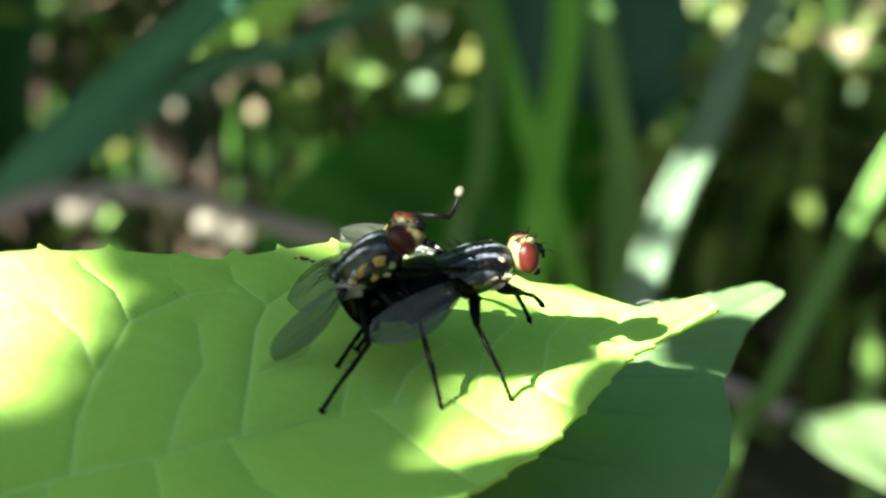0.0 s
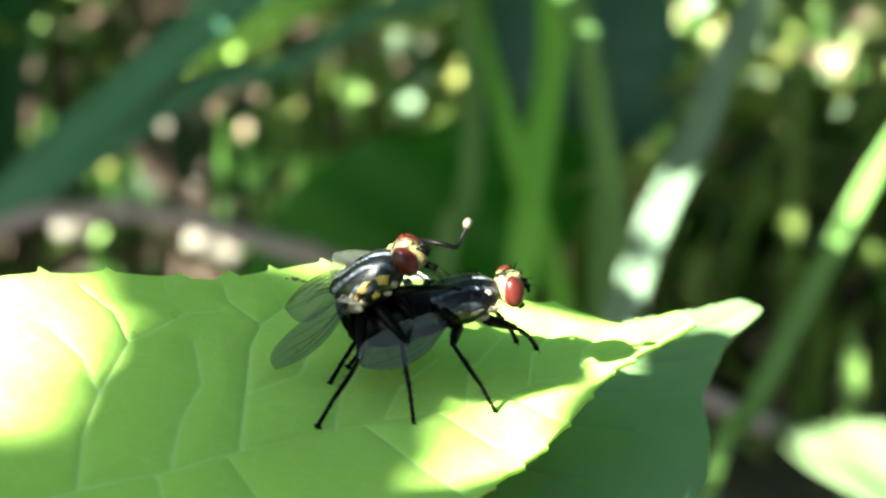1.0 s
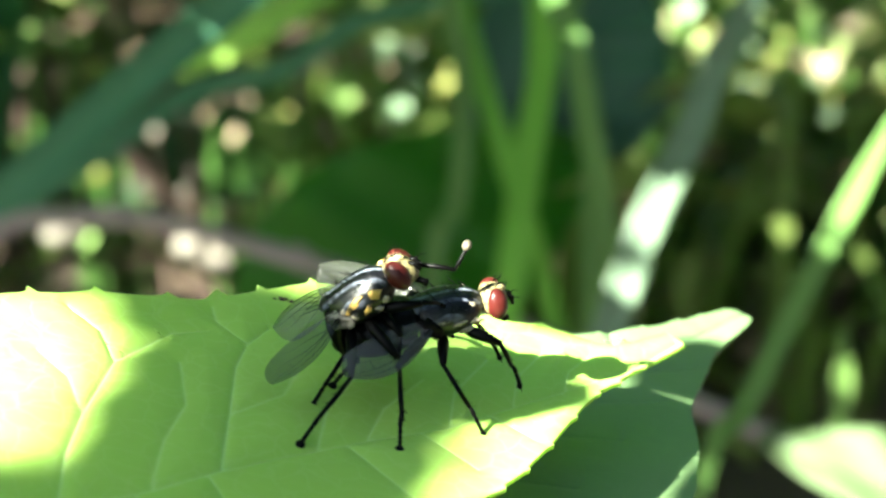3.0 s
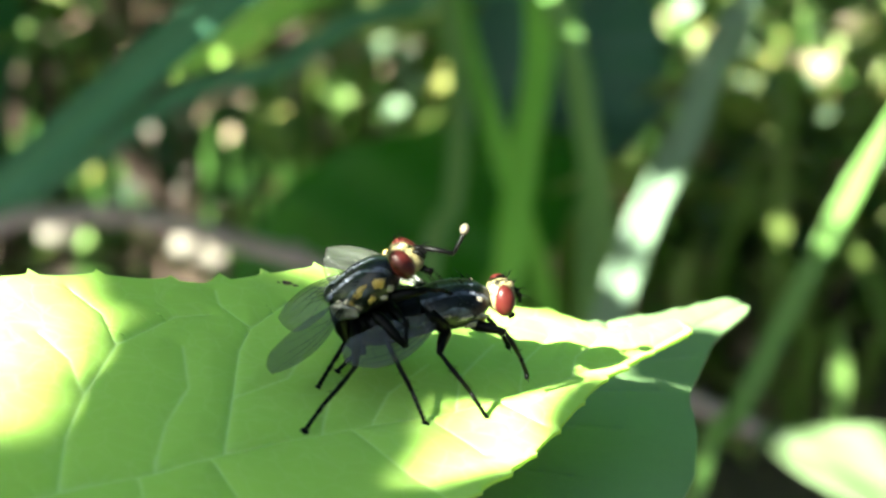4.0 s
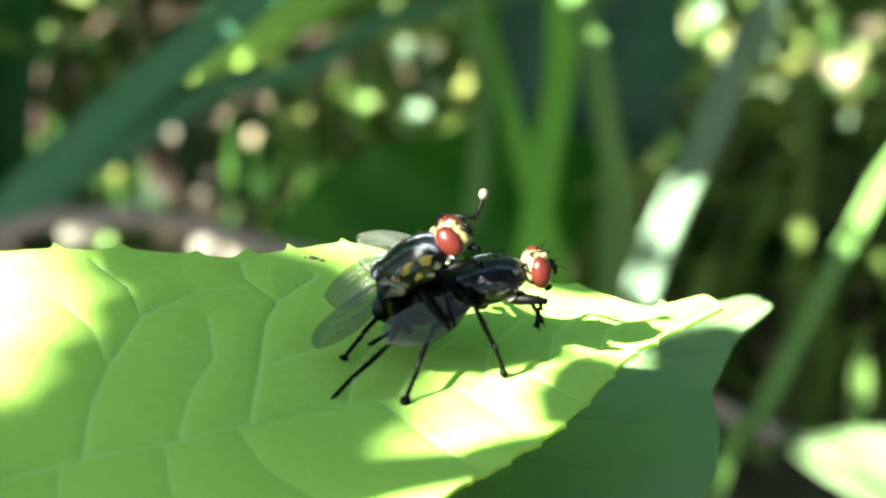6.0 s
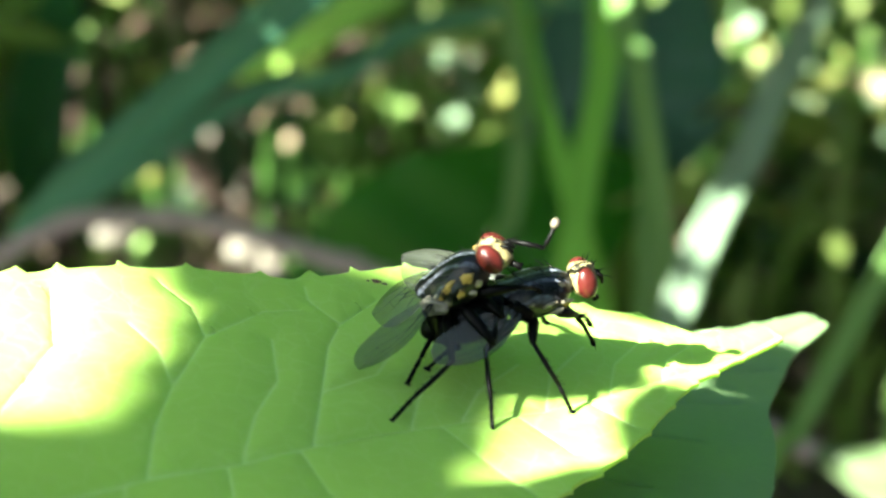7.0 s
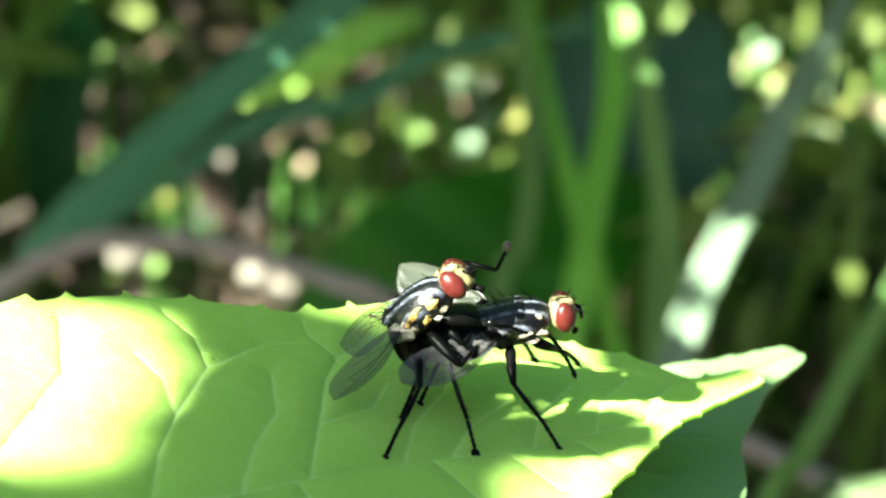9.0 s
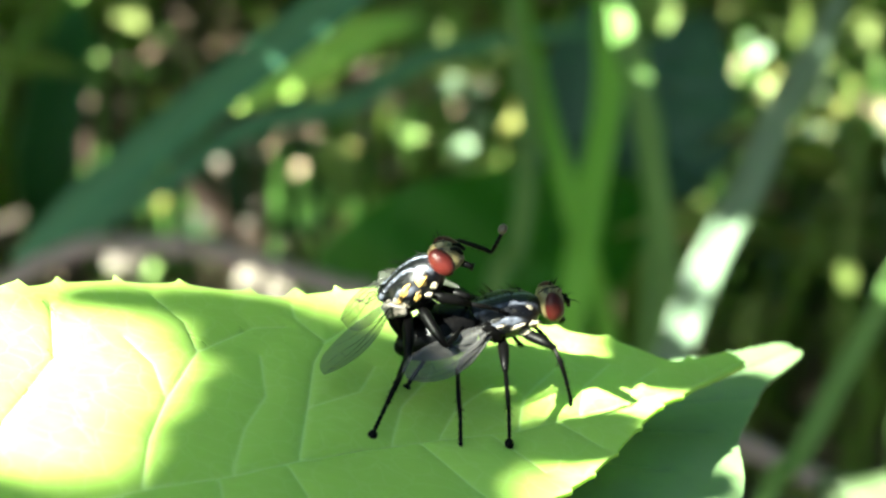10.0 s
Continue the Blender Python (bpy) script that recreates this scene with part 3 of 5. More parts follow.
def fly(label, seed, abdomen, wings, pads, scale_at_wing, patches):
    rnd = random.Random(seed)
    root = new("fly")
    tagged(root, label, "fly")
    thorax = part("thorax", loft(dense([(-1.85, 0, 0.25, 0.25, 0.25), (-1.55, 0, 0.15, 0.85, 0.75), (-1.0, 0, 0.05, 1.2, 0.98), (-0.3, 0, 0.05, 1.30, 1.08), (0.45, 0, 0.08, 1.22, 1.04), (1.0, 0, 0.12, 1.0, 0.88), (1.4, 0, 0.15, 0.68, 0.62), (1.65, 0, 0.2, 0.35, 0.4)], 30), 32), THORAX, root)
    part("scutellum", ball((-1.72, 0, 0.66), (0.55, 0.62, 0.30), turn=(0, -18, 0)), THORAX, thorax)
    bm = bmesh.new()
    for _ in range(34):
        a = rnd.uniform(-1.0, 1.0)
        x = rnd.uniform(-1.7, 1.1)
        r = 1.2 * math.sqrt(max(0.1, 1 - (x / 1.9) ** 2))
        n = Vector((0, math.sin(a), math.cos(a)))
        bristle(bm, (x, n.y * r, n.z * r * 0.95), (-0.7, n.y, n.z), rnd.uniform(0.4, 0.8))
    for y in (-0.4, -0.15, 0.15, 0.4):
        bristle(bm, (-2.1, y, 0.75), (-1, y, 0.35), 1.0)
    tagged(part("bristles", bm, BLACK, thorax), kind="stuff")
    for q in (-1, 1):
        for k, (material, x, y, z, long, tall, lean) in enumerate(patches):
            part("side_patch", flake((x, q * y, z), (long, 0.13, tall), (0, lean, q * 15 * x), 3 * k + q), material, thorax, "golden yellow patch" if material is GOLD else "cream white patch")
        part("calypter", flake((-1.22, q * 1.20, 0.02), (0.62, 0.30, 0.42), (0, 35, q * 20), 5), scale_at_wing, thorax)
    # head
    head = part("head", loft(dense([(1.35, 0, 0.0, 0.3, 0.3), (1.55, 0, 0.05, 0.78, 0.66), (1.85, 0, 0.05, 0.90, 0.80), (2.2, 0, 0.0, 0.78, 0.78), (2.5, 0, -0.1, 0.50, 0.62), (2.66, 0, -0.2, 0.25, 0.38)], 18), 24), HEAD, root)
    head.location = (0.2 * MM, 0, 0.24 * MM)
    for q in (-1, 1):
        part("eye", ball((2.02, q * 0.58, 0.10), (0.52, 0.47, 0.76), turn=(q * 16, 0, q * -14), u=28, v=18), EYE, head, "brick red compound eye")
    part("face", ball((2.36, 0, -0.10), (0.34, 0.40, 0.54)), FACE, head, "pale yellowish face")
    part("brow", ball((2.02, 0, 0.55), (0.60, 0.34, 0.31)), FACE, head, "pale golden brow between the eyes")
    part("forehead_stripe", ball((2.02, 0, 0.60), (0.60, 0.13, 0.29)), BLACK, head, "black stripe between the eyes")
    for q in (-1, 1):
        bm = tube([(2.62 * MM, q * 0.16 * MM, 0.22 * MM), (2.86 * MM, q * 0.18 * MM, 0.05 * MM), (2.90 * MM, q * 0.18 * MM, -0.35 * MM)], [0.07 * MM, 0.11 * MM, 0.09 * MM], 8)
        tube([(2.84 * MM, q * 0.2 * MM, 0.05 * MM), (3.15 * MM, q * 0.32 * MM, 0.05 * MM), (3.42 * MM, q * 0.4 * MM, -0.15 * MM)], [0.028 * MM, 0.02 * MM, 0.006 * MM], 5, bm)
        part("antenna", bm, BLACK, head)
    bm = tube([(2.3 * MM, 0, -0.7 * MM), (2.5 * MM, 0, -1.05 * MM), (2.62 * MM, 0, -1.25 * MM)], [0.2 * MM, 0.14 * MM, 0.2 * MM], 10)
    part("mouthpart", bm, BLACK, head)
    bm = bmesh.new()
    for _ in range(16):
        q = rnd.choice((-1, 1))
        bristle(bm, (rnd.uniform(1.9, 2.5), q * rnd.uniform(0.1, 0.4), rnd.uniform(0.7, 0.9)), (0.5, 0.2 * q, 0.8), rnd.uniform(0.25, 0.5), 0.016)
    tagged(part("bristles", bm, BLACK, head), kind="stuff")
    part("abdomen", loft(dense(abdomen, 28), 26), ABDOMEN, root)
    for base, tip, chord, widths, material in wings:
        wing(root, base, tip, chord, widths, material, BLACK)
    legs = {}
    for which in LEGS:
        for q in (-1, 1):
            legs[which, q] = leg_parts(root, rnd, which, (which, q) in pads)
    return root, legs


female, female_legs = fly("dark female fly with red eyes and spread smoky wings", 3,
                          [(-1.5, 0, 0.0, 0.5, 0.5), (-1.9, 0, -0.05, 1.2, 1.05), (-2.8, 0, -0.15, 1.45, 1.25), (-3.8, 0, -0.30, 1.4, 1.2), (-4.8, 0, -0.50, 0.95, 0.85), (-5.4, 0, -0.65, 0.45, 0.4), (-5.6, 0, -0.7, 0.1, 0.1)],
                          [((-0.9, -1.2, 0.2), (-6.1, -4.3, 0.70), (-0.05, 0.95, 0.30), (0.14, 0.12), WING_PALE), ((-0.9, 1.15, 0.3), (-4.7, 5.6, -0.2), (-0.44, -0.50, -0.70), (0.10, 0.22), WING_CLEAR)], (), BLACK,
                          [(CREAM, 0.78, 0.98, -0.06, 0.58, 0.15, -8), (CREAM, 0.10, 1.20, 0.10, 0.40, 0.12, -12), (CREAM, 0.90, 0.70, 0.66, 0.20, 0.16, 0), (CREAM, 0.55, 1.10, -0.42, 0.36, 0.13, -20), (CREAM, -0.55, 1.16, 0.30, 0.30, 0.10, -5), (GOLD, 1.12, 0.72, -0.36, 0.26, 0.15, -10)])
male, male_legs = fly("dark male fly with golden side patches riding on another fly", 8,
                      [(-1.4, 0, -0.1, 0.5, 0.5), (-1.8, 0, -0.2, 0.95, 0.82), (-2.2, 0, -0.65, 1.05, 0.92), (-2.5, 0, -1.3, 0.98, 0.88), (-2.6, 0, -2.0, 0.75, 0.72), (-2.6, 0, -2.5, 0.4, 0.42), (-2.55, 0, -2.7, 0.1, 0.1)],
                      [((-0.9, -1.2, 0.3), (-3.86, -5.03, 0.88), (0.04, 0.97, 0.23), (0.10, 0.16), WING_CLEAR), ((-0.9, 0.8, 0.7), (-4.87, 0.1, 0.8), (0.08, -0.66, -0.68), (0.10, 0.25), WING_CLEAR)], {("front", 1)}, SCALE,
                      [(GOLD, 0.74, 1.02, 0.27, 0.64, 0.25, -16), (GOLD, -0.22, 1.17, 0.37, 0.60, 0.17, -20), (CREAM, -0.82, 1.12, 0.30, 0.32, 0.14, -26), (CREAM, -0.40, 1.20, -0.08, 0.34, 0.17, -35), (GOLD, 0.22, 1.17, -0.12, 0.34, 0.16, -30), (CREAM, 1.00, 0.82, -0.26, 0.34, 0.17, -12), (CREAM, 0.62, 1.02, -0.40, 0.24, 0.12, 20)])

# Poses of the flies on the leaf, in its own space.
FEMALE_ON_LEAF = [
    (0, (0.98, -7.52, 4.08), (6.9, -19.0, 24.3)),
    (0.5, (1.21, -7.64, 3.84), (8.5, -14.9, 22.4)),
    (1, (1.12, -7.74, 3.58), (8.2, -16.0, 22.8)),
    (1.5, (0.69, -7.61, 3.87), (8.1, -15.7, 22.8)),
    (2, (1.13, -7.71, 3.65), (9.0, -12.9, 21.9)),
    (2.5, (1.34, -7.85, 3.33), (9.2, -13.3, 21.6)),
    (2.7, (0.95, -7.60, 4.05), (7.6, -16.3, 23.4)),
    (4, (1.10, -7.74, 3.58), (9.6, -12.2, 21.2)),
    (4.5, (0.77, -7.54, 4.08), (7.5, -16.5, 23.6)),
    (5, (0.98, -7.62, 3.92), (8.1, -14.4, 22.9)),
    (5.5, (0.54, -7.59, 4.01), (5.5, -19.1, 25.7)),
    (5.7, (1.20, -7.70, 3.60), (6.8, -16.0, 24.2)),
    (6.8, (1.75, -7.70, 3.10), (8.0, -14.5, 22.8)),
    (7, (0.58, -7.60, 3.92), (6.3, -19.3, 24.9)),
    (7.5, (0.66, -7.81, 3.45), (9.3, -12.5, 21.3)),
    (8, (1.03, -7.79, 3.37), (9.8, -12.7, 20.9)),
    (8.5, (0.74, -7.80, 3.42), (9.7, -12.3, 21.0)),
    (9, (-0.12, -7.43, 4.27), (12.3, -18.3, 16.5)),
    (9.5, (0.98, -7.87, 3.17), (11.4, -10.8, 19.0)),
    (10, (0.21, -7.58, 3.96), (6.8, -19.2, 24.3))]
MALE_ON_LEAF = [
    (0, (-3.50, -10.14, 4.37), (28.3, -51.3, -24.3)),
    (0.5, (-2.92, -10.08, 4.54), (16.9, -48.8, -14.7)),
    (1, (-3.06, -10.06, 4.58), (25.1, -46.2, -20.7)),
    (1.5, (-3.47, -10.11, 4.41), (38.2, -52.4, -31.2)),
    (2, (-2.47, -9.97, 4.75), (22.1, -44.3, -14.5)),
    (2.5, (-2.33, -10.01, 4.71), (10.6, -42.9, -1.6)),
    (2.7, (-2.85, -10.03, 4.78), (19.0, -46.5, -11.0)),
    (4, (-2.80, -10.08, 4.56), (19.5, -47.7, -14.7)),
    (4.5, (-3.27, -10.04, 4.62), (26.6, -50.8, -24.9)),
    (5, (-3.05, -10.03, 4.65), (20.7, -48.0, -12.6)),
    (5.5, (-3.12, -10.04, 4.63), (17.1, -49.1, -13.6)),
    (5.7, (-2.30, -10.05, 4.38), (17.5, -47.5, -14.0)),
    (6.8, (-1.65, -10.00, 4.75), (20.5, -46.5, -16.5)),
    (7, (-2.87, -10.04, 4.61), (23.8, -49.8, -21.4)),
    (7.5, (-2.89, -9.91, 4.89), (25.2, -45.6, -19.1)),
    (8, (-2.59, -9.88, 4.97), (16.2, -44.8, -9.5)),
    (8.5, (-3.30, -9.96, 4.81), (19.4, -41.6, -9.8)),
    (9, (-4.40, -10.01, 4.78), (25.7, -54.0, -18.8)),
    (9.5, (-3.23, -10.06, 4.59), (15.7, -42.5, -6.9)),
    (10, (-4.21, -9.80, 5.22), (31.7, -54.8, -29.8))]
# Feet in millimetres on the leaf (z above it).
FEMALE_FEET = {
    ("front", -1): [(0, (5.20, -2.80, 1.00)), (0.5, (3.90, -3.28, 1.00)), (1, (5.06, -5.29, 1.00)), (1.5, (3.68, -2.99, 1.00)), (2, (4.96, -4.72, 1.00)), (2.5, (4.89, -6.54, 1.00)), (4, (5.23, -7.94, 1.00)), (4.5, (5.14, -6.05, 1.00)), (5, (5.03, -5.79, 1.00)), (5.5, (4.62, -8.59, 1.00)), (7, (4.00, -2.54, 1.00)), (7.5, (3.69, -7.75, 1.00)), (8, (4.70, -6.87, 1.00)), (8.5, (4.66, -6.83, 1.00)), (9, (4.36, -2.86, 1.00)), (9.5, (4.61, -8.99, 1.00)), (10, (4.45, -8.80, 1.00))],
    ("middle", -1): [(0, (3.94, -11.76, 0.00)), (0.5, (3.96, -11.62, 0.00)), (1, (3.80, -11.48, 0.00)), (1.5, (4.08, -11.97, 0.00)), (2, (3.85, -11.73, 0.00)), (2.5, (4.03, -11.54, 0.00)), (4, (3.88, -11.41, 0.00)), (4.5, (3.92, -11.60, 0.00)), (5, (3.83, -11.51, 0.00)), (5.5, (2.97, -9.77, 0.00)), (7, (3.60, -10.91, 0.00)), (7.5, (3.61, -10.89, 0.00)), (8, (3.58, -10.39, 0.00)), (8.5, (3.59, -10.82, 0.00)), (9, (3.59, -10.73, 0.00)), (9.5, (2.11, -14.11, -0.00)), (10, (2.18, -13.92, 0.00))],
    ("hind", -1): [(0, (1.00, -14.36, 0.00)), (0.5, (0.16, -16.41, 0.00)), (1, (0.21, -14.76, -0.00)), (1.5, (-0.95, -16.94, 0.00)), (2, (-0.86, -16.74, -0.00)), (2.5, (0.04, -16.88, -0.00)), (4, (1.20, -13.54, 0.00)), (4.5, (1.20, -13.70, 0.00)), (5, (1.16, -13.58, -0.00)), (5.5, (-1.59, -17.46, 0.00)), (7, (0.30, -15.18, 0.00)), (7.5, (0.19, -15.23, 0.00)), (8, (-0.64, -16.49, 0.00)), (8.5, (-0.49, -16.61, -0.00)), (9, (-0.19, -13.69, -0.00)), (9.5, (0.96, -14.76, 0.00)), (10, (-0.08, -15.22, 0.00))],
    ("front", 1): [(0, (4.6, -3.4, 0))], ("middle", 1): [(0, (1.5, -1.5, 0))], ("hind", 1): [(0, (-4.0, -12.6, 0))]}
MALE_FEET = {
    ("hind", -1): [(0, (-4.04, -17.12, 0.00)), (0.5, (-4.02, -17.11, -0.00)), (1, (-3.99, -17.06, -0.00)), (1.5, (-3.94, -17.10, 0.00)), (2, (-3.94, -17.06, 0.00)), (2.5, (-3.98, -16.93, 0.00)), (4, (-3.97, -17.08, 0.00)), (4.5, (-4.06, -17.04, 0.00)), (5, (-3.98, -16.91, 0.00)), (5.5, (-4.02, -17.02, -0.00)), (7, (-4.15, -16.70, -0.00)), (7.5, (-4.10, -16.96, 0.00)), (8, (-4.10, -16.64, -0.00)), (8.5, (-4.06, -16.78, -0.00)), (9, (-4.11, -16.98, 0.00)), (9.5, (-4.12, -17.12, 0.00)), (10, (-4.16, -17.09, 0.00))],
    ("front", 1): [(0, (-0.58, -9.28, 7.90)), (0.5, (0.44, -9.05, 7.75)), (1, (0.41, -9.31, 7.69)), (1.5, (-0.32, -9.55, 7.83)), (2, (0.87, -9.10, 7.60)), (2.5, (1.19, -8.67, 7.50)), (4, (0.73, -9.11, 7.62)), (4.5, (0.06, -9.23, 8.10)), (5, (0.31, -8.99, 7.77)), (5.5, (-0.00, -8.94, 7.86)), (7, (0.55, -9.20, 7.79)), (7.5, (0.39, -9.16, 7.81)), (8, (0.84, -8.88, 7.56)), (8.5, (0.30, -8.99, 7.47)), (9, (-1.54, -9.05, 8.15)), (9.5, (0.41, -8.95, 7.25)), (10, (-1.12, -9.17, 8.48))],
    ("hind", 1): [(0, (-3.4, -10.4, 0.0))], ("middle", -1): [(0, (-1.2, -8.0, 3.5))], ("middle", 1): [(0, (-1.6, -6.8, 3.4))], ("front", -1): [(0, (1.0, -8.2, 4.2))]}


# ---- the plant that bears the leaves ----
stalk = part("plant_stem", tube(along(mmp((-60, 95, 0), (-56, 92, 60), (-50, 86, 120), (-46, 82, 165), (-58, 66, 190), (-70, 50, 230), (-85, 30, 300)), 40), np.linspace(2.4, 1.2, 40) * MM, 12), VEIN)
tagged(stalk, "green plant stem that bears the leaves", "stem")
# Dirt specks; those at x -6.9, -6.5 and -7.3 stand in for a foot.
for x, y, z, r in ((-4.29, -13.60, -0.05, 0.17), (-4.10, -13.95, -0.05, 0.12), (-4.5, -13.4, -0.05, 0.08), (-6.9, -2.2, 0.05, 0.26), (-6.5, -2.3, 0.1, 0.16), (-7.3, -2.4, 0.1, 0.10), (-14.08, -7.4, -0.02, 0.07)):
    bm = bmesh.new()
    bmesh.ops.create_icosphere(bm, subdivisions=2, radius=1)
    for v in bm.verts:
        v.co *= 1 + 0.5 * noise.noise(v.co * 2 + Vector((x, y, 0)))
    bm.transform(pose(x * MM, y * MM, (z + 0.02) * MM) @ Matrix.Diagonal((r * MM, r * MM, r * 0.6 * MM, 1)))
    tagged(part("leaf_speck", bm, SPECK, leaf), "dark brown speck of dirt")


thread = part("silk_thread", tube(mmp((8.9, 2.5, 0.05), (9.5, 2.7, 0.30), (10.4, 2.9, 0.0)), [0.006 * MM] * 3, 5), SILK, leaf, "fine pale silk thread")

# ---- plants round about ----
def grass_blade(name, points, width, material, label, fold=0.25, curl=0.0):
    p = along(points, 26)
    grid = []
    n = len(p)
    for i, c in enumerate(p):
        d = p[min(i + 1, n - 1)] - p[max(i - 1, 0)]
        d /= np.linalg.norm(d)
        side = np.cross(d, (0.15 + curl, -1.0, 0.2))
        side /= np.linalg.norm(side)
        up = np.cross(side, d)
        u = i / (n - 1)
        w = 0.5 * width * min(1.0, 0.55 + 2 * u) * min(1.0, (1.02 - u) * 4.0) ** 0.7
        grid.append([c + side * (w * v) + up * (w * fold * (abs(v) - 0.5)) for v in np.linspace(-1, 1, 9)])
    mask = np.tile(np.exp(-(np.linspace(-1, 1, 9) / 0.15) ** 2), (n, 1))
    ob = sheet(name, np.array(grid), material, values=mask)
    tagged(ob, label, "grass blade")
    mod = ob.modifiers.new("thickness", "SOLIDIFY")
    mod.thickness = 0.0003
    part("midrib", tube([row[4] for row in grid], np.linspace(0.0005, 0.0001, n), 6), material, ob)
    return ob


def broad_leaf(name, base, tip, width, material, label, normal=(0.0, -0.5, 1.0), sag=0.1):
    base, tip = np.array(base, float), np.array(tip, float)
    ax = tip - base
    length = np.linalg.norm(ax)
    ax = ax / length
    nn = np.array(normal, float)
    side = np.cross(nn, ax)
    side /= np.linalg.norm(side)
    up = np.cross(ax, side)
    grid, mask = [], []
    for u in np.linspace(0, 1, 28):
        w = 0.5 * width * math.sin(math.pi * min(1, u ** 0.8 * 0.97 + 0.02)) ** 0.8 + 0.0004
        row, mrow = [], []
        for v in np.linspace(-1, 1, 17):
            ripple = 0.02 * width * math.sin(u * 30 + v * 4)
            row.append(base + ax * (u * length) + side * (w * v) + up * (sag * length * math.sin(math.pi * u) + 0.25 * w * abs(v) + ripple))
            mrow.append(max(math.exp(-(v * w / 0.0006) ** 2), 0.6 * math.exp(-(((u * 9 - abs(v) * 1.5) % 1.0 - 0.5) / 0.09) ** 2)))
        grid.append(row)
        mask.append(mrow)
    ob = sheet(name, np.array(grid), material, values=np.array(mask))
    mod = ob.modifiers.new("thickness", "SOLIDIFY")
    mod.thickness = 0.0003
    if label:
        tagged(ob, label, "leaf")
        part("midrib", tube([row[8] for row in grid], np.linspace(0.0006, 0.0002, 28), 6), material, ob)
    return ob


shaded = []
shaded.append(grass_blade("grass_blade", mmp((130, 400, 0), (105, 372, 90), (50, 340, 140), (0, 329, 125), (-17, 323, 111.4), (-31, 318, 100.9), (-42.9, 312, 92), (-48.3, 310, 87.8), (-53, 309, 84)), 0.0048, GRASS_DARK, "long arching dark green grass blade in shade"))
shaded.append(grass_blade("grass_blade", mmp((22, 375, 0), (14, 384, 40), (9, 387, 57), (4, 394, 71), (-2, 401, 92), (-10, 410, 115)), 0.0029, GRASS_FRESH, "upright green grass blade"))
shaded.append(grass_blade("grass_blade", mmp((4, 350, 0), (7, 362, 45), (10, 370, 67), (12, 375, 78), (12, 379, 88), (10, 386, 112), (6, 392, 130)), 0.0039, GRASS_FRESH, "upright green grass blade"))
shaded.append(grass_blade("grass_blade", mmp((18, 370, 0), (19, 382, 46), (19, 391, 66), (17, 395, 75), (14, 400, 88), (8, 408, 110)), 0.0026, GRASS, "narrow upright green grass blade"))
grass_blade("grass_blade", mmp((2, 306, 0), (15, 319, 58), (18.3, 322, 67.2), (21.8, 326, 76.4), (25.5, 331, 82.7), (27.6, 333, 86.1), (29.8, 336, 91.4), (32.9, 339, 96.5), (36.6, 343, 103.1), (42, 348, 116)), 0.0040, GRASS_PALE, "pale grass blade catching full sunlight")
grass_blade("grass_blade", mmp((14, 285, 0), (26.3, 294.1, 60.4), (31, 297.7, 68.3), (35.1, 301, 75.7), (39.9, 304.8, 84.2), (42.6, 306.9, 88.8), (45.2, 308.8, 93.2), (49.6, 312, 100.3)), 0.0025, GRASS, "long leaning green grass blade partly in sunlight")
shaded.append(grass_blade("plant_stem", mmp((50, 340, 0), (49.6, 348, 18), (49.6, 354.8, 36.4), (49.9, 357.4, 42.3), (50.1, 360.3, 48.8)), 0.0028, WEED_STALK, "short pale green plant stem"))
broad_leaf("leaf", (0.075, 0.272, 0.052), (0.0315, 0.284, 0.0725), 0.016, WEED_PALE, "bright green leaf lit by the sun", normal=(0.2, -0.5, 1))
shaded.append(broad_leaf("leaf", (-0.029, 0.398, 0.024), (0.020, 0.408, 0.054), 0.034, BROAD, "broad dark green leaf in shade", normal=(0.1, -1.6, 1)))
shaded.append(broad_leaf("leaf", (-0.058, 0.478, 0.0135), (-0.021, 0.485, 0.026), 0.019, WEED_DARK, "small dark green leaf in shade", normal=(0.0, -1.0, 1)))
shaded.append(broad_leaf("leaf", (-0.0780, 0.480, 0.0150), (-0.0725, 0.490, 0.0520), 0.014, DEEP_WEED, "large dark green weed leaf in shade", normal=(0.6, -1.2, 0.8)))
shaded.append(broad_leaf("leaf", (0.016, 0.424, 0.044), (0.028, 0.436, 0.070), 0.020, TEAL, "bluish dark leaf in shade", normal=(0.3, -1.6, 1)))
shaded.append(broad_leaf("leaf", (0.005, 0.426, 0.046), (0.011, 0.436, 0.072), 0.010, TEAL, "bluish dark leaf in shade", normal=(0.2, -1.6, 1)))
shaded.append(broad_leaf("leaf", (-0.0430, 0.452, 0.0488), (-0.0150, 0.460, 0.0605), 0.0075, LEAF_GREEN, "pale green weed leaf in light shade", normal=(-0.3, -1.4, 1)))
shaded.append(grass_blade("grass_blade", mmp((-110, 396, 0), (-88, 400, 25), (-58.4, 404, 48), (-48.9, 406, 53.4), (-36.3, 410, 61.3), (-22.2, 412, 64.4), (-13.9, 414, 69.8), (2.3, 416, 73.4), (15, 418, 74)), 0.0030, GRASS_DARK, "dark green grass blade arching through the shade"))
shaded.append(grass_blade("grass_blade", mmp((-6, 372, 0), (-2, 381, 48), (1, 384, 55), (2.1, 390, 67), (1.0, 394, 77), (-2, 400, 96)), 0.0028, GRASS, "green grass blade standing in shade"))
shaded.append(grass_blade("grass_blade", mmp((24, 330, 0), (20, 338, 60), (15.2, 345, 90), (14.2, 347, 93), (12.6, 349, 98), (10, 354, 110)), 0.0030, GRASS, "green grass blade with a sunlit upper part"))
